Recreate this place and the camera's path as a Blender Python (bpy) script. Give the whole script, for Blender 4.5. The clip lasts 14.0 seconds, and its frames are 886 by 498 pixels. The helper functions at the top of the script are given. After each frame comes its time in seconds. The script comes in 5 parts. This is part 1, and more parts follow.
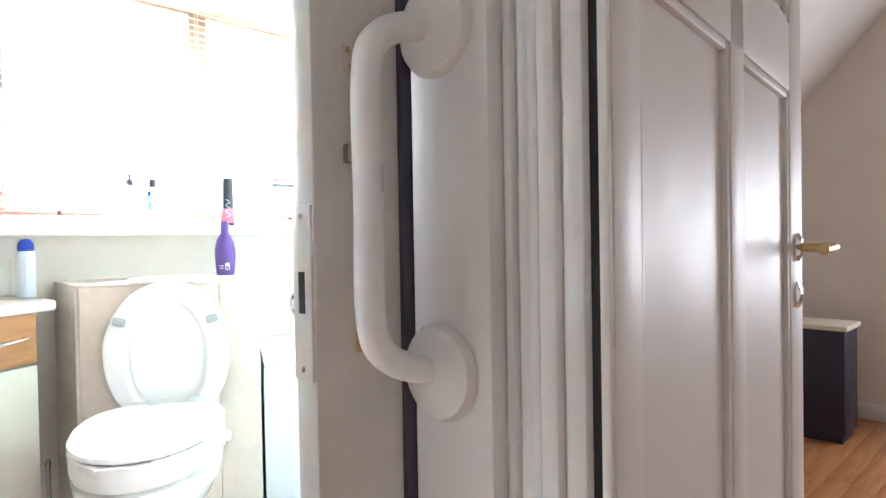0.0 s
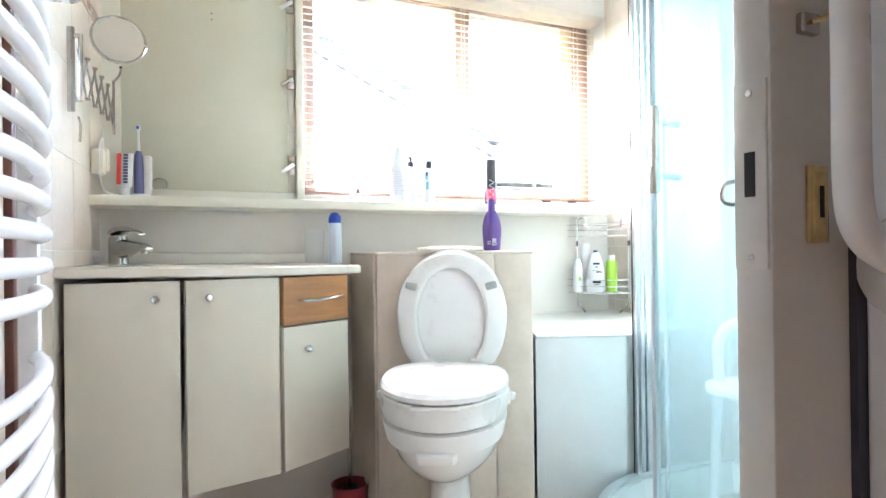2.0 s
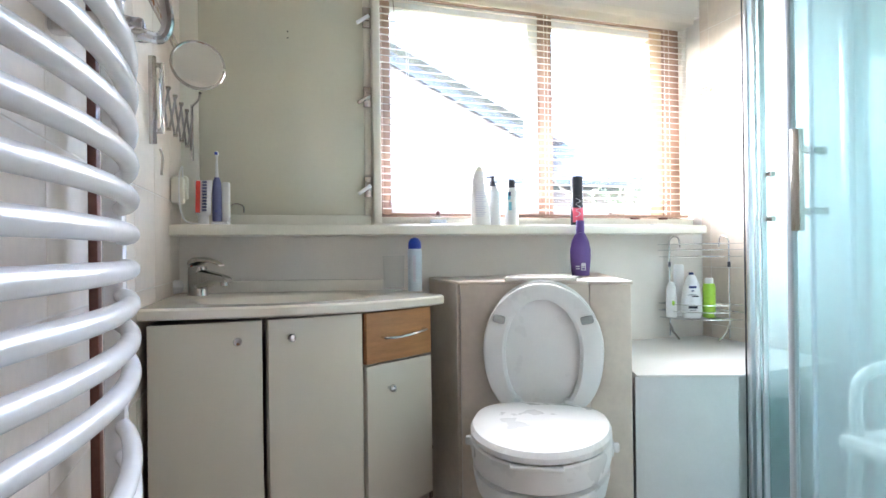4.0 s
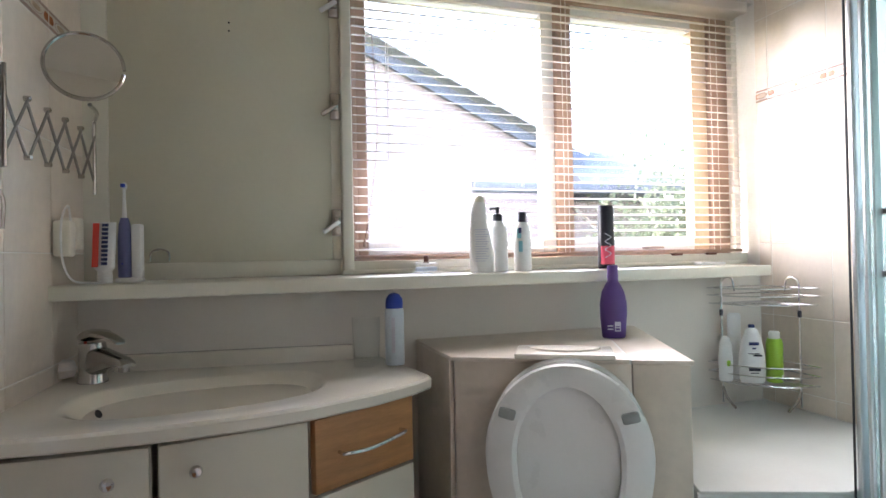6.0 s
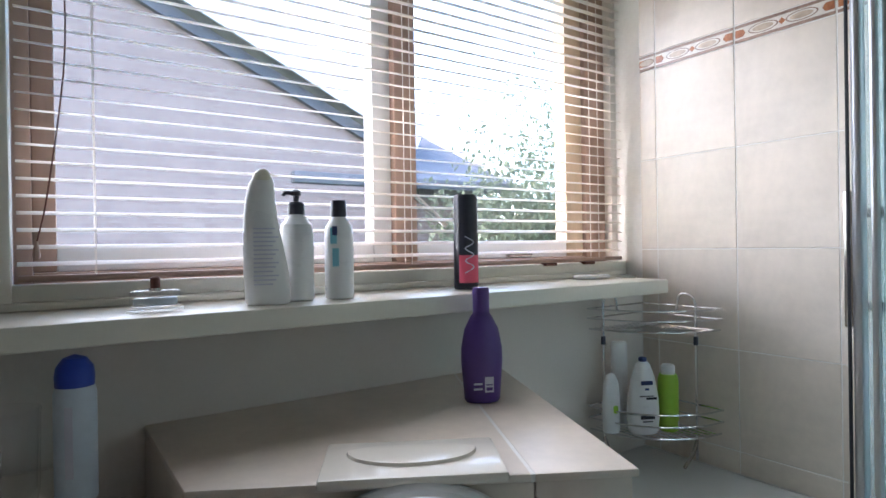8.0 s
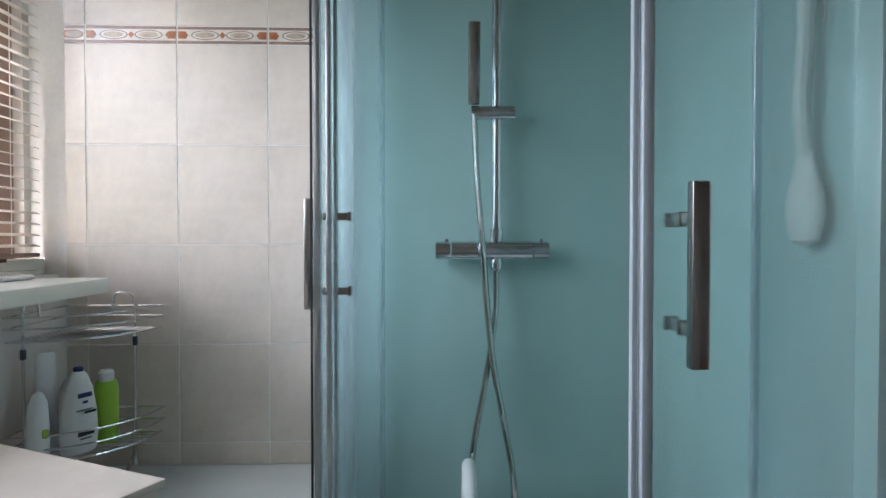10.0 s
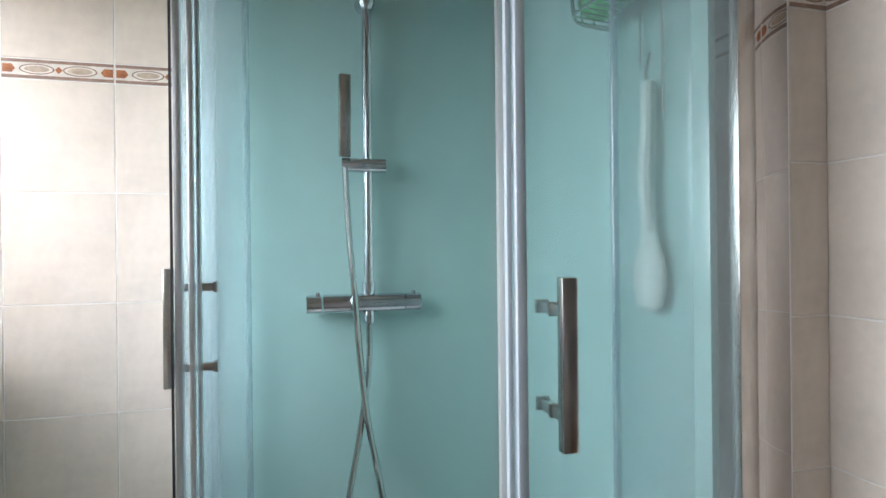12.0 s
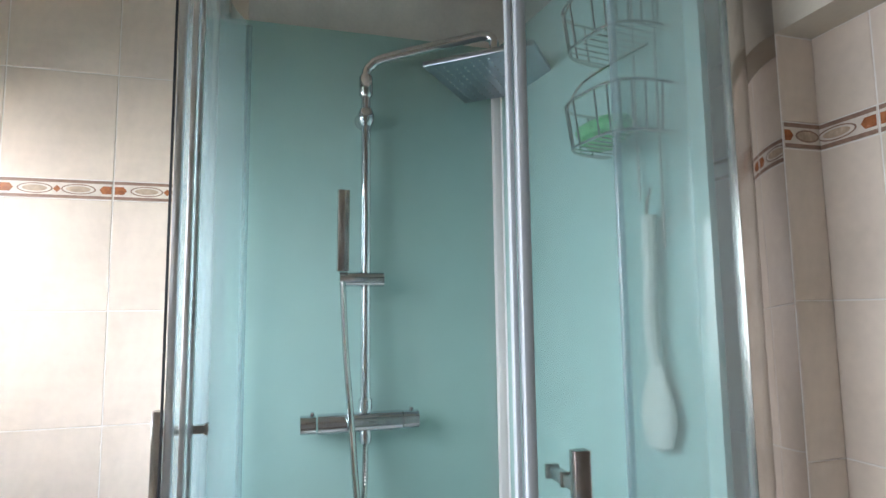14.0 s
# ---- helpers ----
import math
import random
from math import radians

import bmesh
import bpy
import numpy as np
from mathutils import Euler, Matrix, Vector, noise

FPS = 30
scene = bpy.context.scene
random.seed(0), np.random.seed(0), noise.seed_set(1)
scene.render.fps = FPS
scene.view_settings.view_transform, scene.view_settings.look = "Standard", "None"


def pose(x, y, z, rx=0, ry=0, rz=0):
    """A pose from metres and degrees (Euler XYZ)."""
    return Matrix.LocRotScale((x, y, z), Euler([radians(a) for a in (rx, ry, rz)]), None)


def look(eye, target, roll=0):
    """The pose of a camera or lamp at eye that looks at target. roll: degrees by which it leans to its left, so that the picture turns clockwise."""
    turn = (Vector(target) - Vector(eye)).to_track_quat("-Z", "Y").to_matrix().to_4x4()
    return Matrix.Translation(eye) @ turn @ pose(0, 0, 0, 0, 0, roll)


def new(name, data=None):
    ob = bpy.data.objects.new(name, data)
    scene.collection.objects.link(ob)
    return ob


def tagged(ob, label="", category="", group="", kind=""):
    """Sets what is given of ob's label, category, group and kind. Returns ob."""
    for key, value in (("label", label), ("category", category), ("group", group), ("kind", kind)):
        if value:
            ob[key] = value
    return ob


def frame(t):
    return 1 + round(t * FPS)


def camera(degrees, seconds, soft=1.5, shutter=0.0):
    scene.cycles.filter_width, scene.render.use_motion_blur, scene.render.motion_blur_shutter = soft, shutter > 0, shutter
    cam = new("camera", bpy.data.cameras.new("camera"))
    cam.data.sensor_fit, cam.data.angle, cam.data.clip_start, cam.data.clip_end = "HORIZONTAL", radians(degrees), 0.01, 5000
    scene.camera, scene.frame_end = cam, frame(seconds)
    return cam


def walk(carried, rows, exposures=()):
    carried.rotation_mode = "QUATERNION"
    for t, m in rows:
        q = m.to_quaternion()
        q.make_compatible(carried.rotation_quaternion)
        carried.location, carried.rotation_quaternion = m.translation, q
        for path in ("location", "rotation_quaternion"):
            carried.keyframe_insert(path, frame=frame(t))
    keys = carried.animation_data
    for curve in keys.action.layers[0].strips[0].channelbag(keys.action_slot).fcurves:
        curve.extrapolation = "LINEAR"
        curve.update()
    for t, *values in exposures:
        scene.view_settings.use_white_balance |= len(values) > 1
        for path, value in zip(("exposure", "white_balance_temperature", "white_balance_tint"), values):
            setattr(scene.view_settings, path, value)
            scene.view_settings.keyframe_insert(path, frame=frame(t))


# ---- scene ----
cam = camera(74.2, 14.0)
PATH = [
    (0, (0.156, 0.063, 1.068), (1.529, 1.517, 1.036), -1.0),
    (0.5, (0.094, 0.101, 1.041), (1.301, 1.695, 1.026), -0.8),
    (1, (0.042, 0.134, 1.003), (1.101, 1.830, 0.999), -0.7),
    (1.5, (0.005, 0.170, 0.978), (0.928, 1.944, 0.981), -0.8),
    (2, (-0.013, 0.188, 0.960), (0.794, 2.018, 0.968), -0.7),
    (2.5, (-0.028, 0.202, 0.966), (0.701, 2.064, 0.974), -0.8),
    (3, (-0.042, 0.236, 0.979), (0.641, 2.116, 0.988), -0.8),
    (3.5, (-0.051, 0.279, 1.008), (0.597, 2.172, 1.012), -0.7),
    (3.7, (-0.056, 0.299, 1.027), (0.581, 2.195, 1.029), -0.6),
    (5.8, (0.108, 0.683, 1.157), (0.715, 2.589, 1.197), -1.4),
    (6, (0.134, 0.744, 1.177), (0.739, 2.650, 1.197), -1.1),
    (6.5, (0.213, 0.930, 1.196), (0.834, 2.831, 1.213), -1.2),
    (7, (0.281, 1.076, 1.196), (1.038, 2.927, 1.212), -1.2),
    (7.5, (0.344, 1.203, 1.206), (1.236, 2.994, 1.206), -1.1),
    (7.9, (0.405, 1.270, 1.209), (1.473, 2.960, 1.208), -0.8),
    (8, (0.405, 1.280, 1.208), (1.537, 2.929, 1.202), -0.9),
    (8.5, (0.411, 1.353, 1.198), (1.939, 2.643, 1.179), -0.7),
    (9, (0.371, 1.406, 1.193), (2.256, 2.073, 1.162), -0.2),
    (9.2, (0.359, 1.411, 1.197), (2.299, 1.895, 1.156), -0.1),
    (11.3, (0.326, 1.446, 1.249), (2.264, 0.952, 1.246), -0.6),
    (11.5, (0.327, 1.447, 1.264), (2.260, 0.936, 1.257), -0.6),
    (12, (0.338, 1.444, 1.298), (2.268, 0.920, 1.297), -0.6),
    (12.5, (0.344, 1.444, 1.332), (2.270, 0.907, 1.364), -0.6),
    (13, (0.347, 1.444, 1.366), (2.270, 0.900, 1.461), -0.7),
    (13.5, (0.352, 1.447, 1.391), (2.269, 0.900, 1.553), -0.7),
    (14, (0.354, 1.454, 1.408), (2.265, 0.904, 1.621), -0.7),
]

EXPOSURES = [
    (0.0, 7.5, 6100, 13), (1.5, 7.0, 6150, 15), (3.5, 6.15, 6100, 16), (6.0, 5.05, 6500, 19), (7.0, 4.5, 6300, 17), (8.0, 3.95, 5950, 15), (9.0, 3.6, 5800, 13),
    (11.5, 4.40, 6050, 13), (14.0, 4.6, 6300, 15),
]
walk(cam, [(t, look(eye, target, roll)) for t, eye, target, roll in PATH], EXPOSURES)

# ---- light ----
world = bpy.data.worlds.new("sky")
scene.world = world
world.use_nodes = True
wn = world.node_tree.nodes
sky = wn.new("ShaderNodeTexSky")
sky.sky_type, sky.sun_disc, sky.sun_elevation, sky.sun_rotation = "NISHITA", False, radians(42), radians(275)
sky.air_density, sky.dust_density = 1.0, 3.0
world.node_tree.links.new(sky.outputs[0], wn["Background"].inputs[0])
wn["Background"].inputs[1].default_value = 0.15


def lamp(name, kind, m, energy, color=(1, 1, 1), size=1.0, size_y=None, angle=None, spread=None):
    data = bpy.data.lights.new(name, kind)
    data.energy, data.color = energy, color
    if kind == "AREA":
        data.shape, data.size, data.size_y = "RECTANGLE", size, size_y or size
    if spread:
        data.spread = radians(spread)
    if angle is not None:
        data.angle = radians(angle)
    ob = new(name, data)
    ob.matrix_world = m
    return ob


lamp("sun", "SUN", look((-9, 2.8, 8), (0, 2, 0)), 0.6, (1.0, 0.95, 0.90), angle=12)
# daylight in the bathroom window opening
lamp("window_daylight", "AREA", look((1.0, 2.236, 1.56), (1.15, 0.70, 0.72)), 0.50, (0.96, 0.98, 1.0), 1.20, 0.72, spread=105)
# daylight in the opening of the bedroom window
lamp("bedroom_daylight", "AREA", look((4.25, -0.40, 1.10), (2.0, -0.2, 1.0)), 0.21, (0.95, 0.97, 1.0), 0.85, 0.7)

# ---- materials ----


def mat(name, col, rough=0.5, metal=0.0, grain=0.06, scale=9.0, fine=120.0, bump=0.05, trans=0.0, ior=1.45, per=0.0, stretch=None, dark=None, coat=0.0):
    """A surface with broad stains and fine grain in colour, gloss and relief."""
    m = bpy.data.materials.new(name)
    m.use_nodes = True
    nt = m.node_tree
    n, l = nt.nodes, nt.links
    b = n["Principled BSDF"]
    b.inputs["Metallic"].default_value = metal
    b.inputs["IOR"].default_value = ior
    b.inputs["Transmission Weight"].default_value = trans
    b.inputs["Coat Weight"].default_value = coat
    tc = n.new("ShaderNodeTexCoord")
    mp = n.new("ShaderNodeMapping")
    l.new(tc.outputs["Object"], mp.inputs[0])
    if stretch:
        mp.inputs["Scale"].default_value = stretch
    big, small = n.new("ShaderNodeTexNoise"), n.new("ShaderNodeTexNoise")
    for t, sc, det in ((big, scale, 5), (small, fine, 3)):
        t.inputs["Scale"].default_value, t.inputs["Detail"].default_value = sc, det
        l.new(mp.outputs[0], t.inputs[0])
    mixf = n.new("ShaderNodeMath")
    mixf.operation = "MULTIPLY_ADD"
    l.new(small.outputs[0], mixf.inputs[0])
    mixf.inputs[1].default_value = 0.35
    l.new(big.outputs[0], mixf.inputs[2])
    if per:
        info = n.new("ShaderNodeObjectInfo")
        add = n.new("ShaderNodeMath")
        add.operation = "MULTIPLY_ADD"
        l.new(info.outputs["Random"], add.inputs[0])
        add.inputs[1].default_value = per
        l.new(mixf.outputs[0], add.inputs[2])
        mixf = add
    ramp = n.new("ShaderNodeValToRGB")
    lo = dark or tuple(c * (1 - grain * 2) for c in col)
    hi = tuple(min(1, c * (1 + grain)) for c in col)
    ramp.color_ramp.elements[0].position, ramp.color_ramp.elements[1].position = 0.4, 0.95
    ramp.color_ramp.elements[0].color, ramp.color_ramp.elements[1].color = (*lo, 1), (*hi, 1)
    l.new(mixf.outputs[0], ramp.inputs[0])
    l.new(ramp.outputs[0], b.inputs["Base Color"])
    rr = n.new("ShaderNodeMapRange")
    rr.inputs["To Min"].default_value, rr.inputs["To Max"].default_value = max(0.02, rough * 0.8), min(1, rough * 1.25)
    l.new(big.outputs[0], rr.inputs[0])
    l.new(rr.outputs[0], b.inputs["Roughness"])
    if bump:
        bp = n.new("ShaderNodeBump")
        bp.inputs["Strength"].default_value, bp.inputs["Distance"].default_value = bump, 0.004
        l.new(mixf.outputs[0], bp.inputs["Height"])
        l.new(bp.outputs[0], b.inputs["Normal"])
    return m


def brick_mat(name):
    m = mat(name, (0.36, 0.25, 0.2), 0.9)
    nt = m.node_tree
    n, l = nt.nodes, nt.links
    tc = n.new("ShaderNodeTexCoord")
    mp = n.new("ShaderNodeMapping")
    mp.inputs["Rotation"].default_value = (radians(90), 0, 0)
    br = n.new("ShaderNodeTexBrick")
    br.inputs["Scale"].default_value = 1
    br.inputs["Brick Width"].default_value, br.inputs["Row Height"].default_value, br.inputs["Mortar Size"].default_value = 0.22, 0.065, 0.008
    br.inputs["Color1"].default_value, br.inputs["Color2"].default_value, br.inputs["Mortar"].default_value = (0.175, 0.135, 0.125, 1), (0.14, 0.108, 0.10, 1), (0.185, 0.16, 0.15, 1)
    l.new(tc.outputs["Object"], mp.inputs[0])
    l.new(mp.outputs[0], br.inputs[0])
    l.new(br.outputs[0], n["Principled BSDF"].inputs["Base Color"])
    return m


M_PLASTER = mat("wall_plaster", (0.77, 0.72, 0.66), 0.7, grain=0.03, scale=4, fine=160, bump=0.12)
M_CEIL = mat("ceiling_paint", (0.72, 0.67, 0.58), 0.8, grain=0.05, scale=3, bump=0.1)
M_PANEL = mat("cream_board_paint", (0.65, 0.62, 0.50), 0.45, grain=0.03, scale=3, fine=90, bump=0.06)
M_SILL = mat("sill_paint", (0.78, 0.75, 0.65), 0.32, grain=0.03, scale=7, bump=0.04)
M_TILE = mat("glazed_tile", (0.74, 0.65, 0.56), 0.32, grain=0.08, scale=7, fine=60, bump=0.05, per=0.08)
M_GROUT = mat("grout", (0.84, 0.81, 0.77), 0.85, bump=0.2)
M_BORDER = mat("border_tile_ground", (0.76, 0.70, 0.62), 0.2, grain=0.1, scale=40)
M_BLINE = mat("border_tile_line", (0.30, 0.19, 0.14), 0.3, grain=0.15, scale=60)
M_BRED = mat("border_tile_red", (0.42, 0.16, 0.07), 0.25, grain=0.25, scale=90)
M_BOVAL = mat("border_tile_oval", (0.56, 0.44, 0.33), 0.25, grain=0.2, scale=70)
M_CAB = mat("cabinet_front", (0.72, 0.675, 0.575), 0.38, grain=0.02, scale=5, fine=200, bump=0.04)
M_CARCASS = mat("cabinet_carcass", (0.62, 0.58, 0.49), 0.5)
M_WOOD = mat("beech_veneer", (0.50, 0.25, 0.105), 0.4, grain=0.16, scale=6, fine=60, stretch=(1, 1, 9), bump=0.05)
M_BASIN = mat("cast_basin", (0.80, 0.75, 0.66), 0.12, grain=0.03, scale=5, bump=0.01)
M_CERAMIC = mat("white_ceramic", (0.84, 0.83, 0.80), 0.08, grain=0.02, scale=5, bump=0.01)
M_PLASTIC = mat("white_plastic", (0.82, 0.82, 0.81), 0.28, grain=0.02, scale=12, bump=0.02)
M_PAD = mat("grey_rubber", (0.38, 0.40, 0.40), 0.6)
M_CHROME = mat("chrome", (0.72, 0.72, 0.74), 0.10, 1.0, grain=0.03, bump=0.0)
# chrome with the dark surroundings it mirrors put into its colour
M_FAUCET = mat("chrome_dark_reflection", (0.50, 0.49, 0.48), 0.13, 1.0, grain=0.06, scale=25, bump=0.0)
M_STEEL = mat("brushed_steel", (0.52, 0.49, 0.46), 0.22, 1.0, grain=0.08, scale=20, fine=300, bump=0.0)
M_ARM = mat("dull_grey_metal", (0.30, 0.28, 0.26), 0.5, 0.8, grain=0.1, scale=30, bump=0.0)
M_ALU = mat("aluminium_profile", (0.80, 0.82, 0.85), 0.3, 1.0, grain=0.03, bump=0.0)
M_FLANGE = mat("polished_flange", (0.55, 0.52, 0.50), 0.06, 1.0, grain=0.02, bump=0.0)
M_HEAD = mat("blue_grey_steel", (0.42, 0.46, 0.52), 0.3, 1.0, grain=0.05, scale=30, bump=0.0)
# dark colour of the rack clips and of the door gap's painted shade
M_DARK = mat("dark_strip", (0.06, 0.06, 0.085), 0.6)
# black of seals and bristles, also painted darkness in holes, slots and rebate
M_BLACK = mat("black_seal_and_hole_shade", (0.02, 0.02, 0.025), 0.6)
M_TEAL = mat("teal_back_painted_glass", (0.37, 0.555, 0.525), 0.12, grain=0.03, scale=2, fine=8, bump=0.0, coat=0.6)
M_TRAY = mat("white_acrylic", (0.80, 0.83, 0.84), 0.15, grain=0.02, bump=0.0)
M_LEDGE = mat("white_laminate", (0.74, 0.745, 0.72), 0.3, grain=0.03, bump=0.02)
M_PALE = mat("pale_blue_panel", (0.77, 0.79, 0.795), 0.2, grain=0.03, bump=0.01)
M_EDGE = mat("grey_edge_seal", (0.44, 0.49, 0.52), 0.3, grain=0.05, bump=0.0)
M_RAD = mat("radiator_enamel", (0.83, 0.82, 0.81), 0.22, grain=0.03, scale=14, bump=0.02)
M_BROWN = mat("brown_batten", (0.13, 0.045, 0.03), 0.45, grain=0.2, scale=15)
M_DOOR = mat("white_door_paint", (0.76, 0.75, 0.74), 0.46, grain=0.015, scale=7, fine=150, bump=0.012)
M_OLDDOOR = mat("worn_door_paint", (0.68, 0.66, 0.62), 0.42, grain=0.04, scale=9, fine=110, bump=0.03)
M_BRASS = mat("brass", (0.68, 0.52, 0.25), 0.28, 1.0, grain=0.15, scale=30)
M_FRAME = mat("brown_window_paint", (0.40, 0.265, 0.20), 0.5, grain=0.12, scale=14, stretch=(1, 1, 0.2))
M_TAN = mat("tan_window_paint", (0.72, 0.55, 0.38), 0.5, grain=0.1, scale=14, stretch=(1, 1, 0.2))
M_FLOOR = mat("floor_tile_grey", (0.60, 0.56, 0.50), 0.4, grain=0.15)
M_OAK = mat("laminate_oak", (0.42, 0.19, 0.075), 0.35, grain=0.25, scale=5, fine=40, stretch=(1, 9, 1), per=0.25)
M_NAVY = mat("dark_cabinet", (0.022, 0.022, 0.045), 0.4, grain=0.2)
M_PURPLE = mat("purple_bottle", (0.105, 0.055, 0.24), 0.3, grain=0.06, scale=20)
M_LABEL = mat("pale_label", (0.62, 0.62, 0.72), 0.5)
M_BLUE = mat("blue_cap", (0.02, 0.06, 0.42), 0.35)
M_DEO = mat("pale_can", (0.62, 0.70, 0.78), 0.3)
M_GREEN = mat("green_can", (0.36, 0.62, 0.06), 0.35)
M_BLACKP = mat("black_plastic", (0.02, 0.022, 0.035), 0.3)
M_PINK = mat("pink_print", (0.75, 0.10, 0.16), 0.4)
M_RED = mat("red_print", (0.70, 0.06, 0.04), 0.4)
M_POT = mat("red_pot", (0.25, 0.035, 0.05), 0.3)
M_TEXT = mat("grey_print", (0.30, 0.33, 0.40), 0.5)
M_NAVYT = mat("navy_print", (0.03, 0.05, 0.16), 0.5)
M_BRUSH = mat("grey_blue_plastic", (0.13, 0.14, 0.30), 0.3)
M_CYAN = mat("cyan_print", (0.25, 0.60, 0.72), 0.5)
M_LOOFAH = mat("green_loofah", (0.10, 0.45, 0.16), 0.9, grain=0.3, scale=60, bump=0.5)
M_CREAMP = mat("cream_brush", (0.78, 0.78, 0.72), 0.6, grain=0.08, scale=60, bump=0.3)
M_BRICK = brick_mat("far_brick")
M_ROOF = mat("slate_roof", (0.12, 0.13, 0.152), 0.7, grain=0.3, scale=4)
M_EAVE = mat("dark_eave_and_shade", (0.055, 0.061, 0.075), 0.6, grain=0.2, scale=3)
M_BARGE = mat("grey_bargeboard", (0.42, 0.45, 0.52), 0.6)
M_BARK = mat("bark", (0.12, 0.09, 0.06), 0.9)
M_GRASS = mat("ground_green", (0.10, 0.13, 0.06), 0.9, grain=0.4, scale=0.5)


def glass_mat(name, col, rough=0.0, gloss=0.6, spots=False, base=0.03):
    """Thin clear glass: see-through with a mirror's gloss."""
    m = bpy.data.materials.new(name)
    m.use_nodes = True
    n, l = m.node_tree.nodes, m.node_tree.links
    n.remove(n["Principled BSDF"])
    tr, gl, mx = n.new("ShaderNodeBsdfTransparent"), n.new("ShaderNodeBsdfGlossy"), n.new("ShaderNodeMixShader")
    lw, pw, ma = n.new("ShaderNodeLayerWeight"), n.new("ShaderNodeMath"), n.new("ShaderNodeMath")
    tr.inputs[0].default_value = (*col, 1)
    gl.inputs["Roughness"].default_value = rough
    lw.inputs[0].default_value = 0.5
    pw.operation, ma.operation = "POWER", "MULTIPLY_ADD"
    pw.inputs[1].default_value, ma.inputs[1].default_value, ma.inputs[2].default_value = 5.0, gloss, base
    l.new(lw.outputs["Facing"], pw.inputs[0])
    l.new(pw.outputs[0], ma.inputs[0])
    l.new(ma.outputs[0], mx.inputs[0])
    l.new(tr.outputs[0], mx.inputs[1])
    l.new(gl.outputs[0], mx.inputs[2])
    last = mx
    if spots:  # limescale film; its translucent half also adds the glow of hazy glass
        df, nz, rp, mx2, tc = n.new("ShaderNodeBsdfDiffuse"), n.new("ShaderNodeTexNoise"), n.new("ShaderNodeMapRange"), n.new("ShaderNodeMixShader"), n.new("ShaderNodeTexCoord")
        df.inputs[0].default_value = (0.72, 0.82, 0.84, 1)
        nz.inputs["Scale"].default_value = 9
        nz.inputs["Detail"].default_value = 6
        mp = n.new("ShaderNodeMapping")
        mp.inputs["Scale"].default_value = (1, 1, 0.25)
        rp.inputs["From Min"].default_value, rp.inputs["To Min"].default_value, rp.inputs["To Max"].default_value = 0.3, 0.11, 0.30
        l.new(tc.outputs["Object"], mp.inputs[0])
        l.new(mp.outputs[0], nz.inputs[0])
        l.new(nz.outputs[0], rp.inputs[0])
        l.new(rp.outputs[0], mx2.inputs[0])
        l.new(mx.outputs[0], mx2.inputs[1])
        tl, mx3 = n.new("ShaderNodeBsdfTranslucent"), n.new("ShaderNodeMixShader")
        tl.inputs[0].default_value = (0.72, 0.84, 0.87, 1)
        mx3.inputs[0].default_value = 0.5
        l.new(df.outputs[0], mx3.inputs[1])
        l.new(tl.outputs[0], mx3.inputs[2])
        l.new(mx3.outputs[0], mx2.inputs[2])
        last = mx2
    l.new(last.outputs[0], n["Material Output"].inputs[0])
    return m


M_PANE = glass_mat("window_glass", (0.97, 0.98, 0.98))
M_SHGLASS = glass_mat("shower_glass", (0.90, 0.96, 0.96), 0.10, 0.6, True, 0.05)
M_PROFILE = glass_mat("clear_seal", (0.80, 0.88, 0.90), 0.15, 0.6, True, 0.10)
M_TUMBLER = glass_mat("tumbler_glass", (0.99, 0.992, 0.992), 0.03, 0.8, False, 0.04)
M_MIRROR = mat("mirror_silver", (0.9, 0.9, 0.9), 0.02, 1.0, grain=0.0, bump=0.0)

def slat_mat(name, col):
    """Thin painted slat that lets some light through."""
    m = mat(name, col, 0.4, grain=0.04)
    n, l = m.node_tree.nodes, m.node_tree.links
    tl, mx = n.new("ShaderNodeBsdfTranslucent"), n.new("ShaderNodeMixShader")
    tl.inputs[0].default_value = (*col, 1)
    mx.inputs[0].default_value = 0.6
    l.new(n["Principled BSDF"].outputs[0], mx.inputs[1])
    l.new(tl.outputs[0], mx.inputs[2])
    l.new(mx.outputs[0], n["Material Output"].inputs[0])
    return m


# metal slats made translucent so their glow stands in for window glare
M_SLAT = slat_mat("cream_slat", (0.88, 0.83, 0.77))
M_LEAF = slat_mat("leaves", (0.115, 0.135, 0.085))

# ---- mesh helpers ----


def merge(dst, src):
    me = bpy.data.meshes.new("tmp")
    src.to_mesh(me)
    src.free()
    dst.from_mesh(me)
    bpy.data.meshes.remove(me)
    return dst


def boxm(lo, hi, bev=0.0, seg=2):
    bm = bmesh.new()
    bmesh.ops.create_cube(bm, size=1)
    for v in bm.verts:
        v.co = Vector([lo[i] + (v.co[i] + 0.5) * (hi[i] - lo[i]) for i in range(3)])
    if bev:
        bmesh.ops.bevel(bm, geom=bm.edges[:], offset=bev, segments=seg, affect="EDGES", profile=0.5)
    return bm


def boxes(*items):
    bm = bmesh.new()
    for lo, hi, bev in items:
        merge(bm, boxm(lo, hi, bev))
    return bm


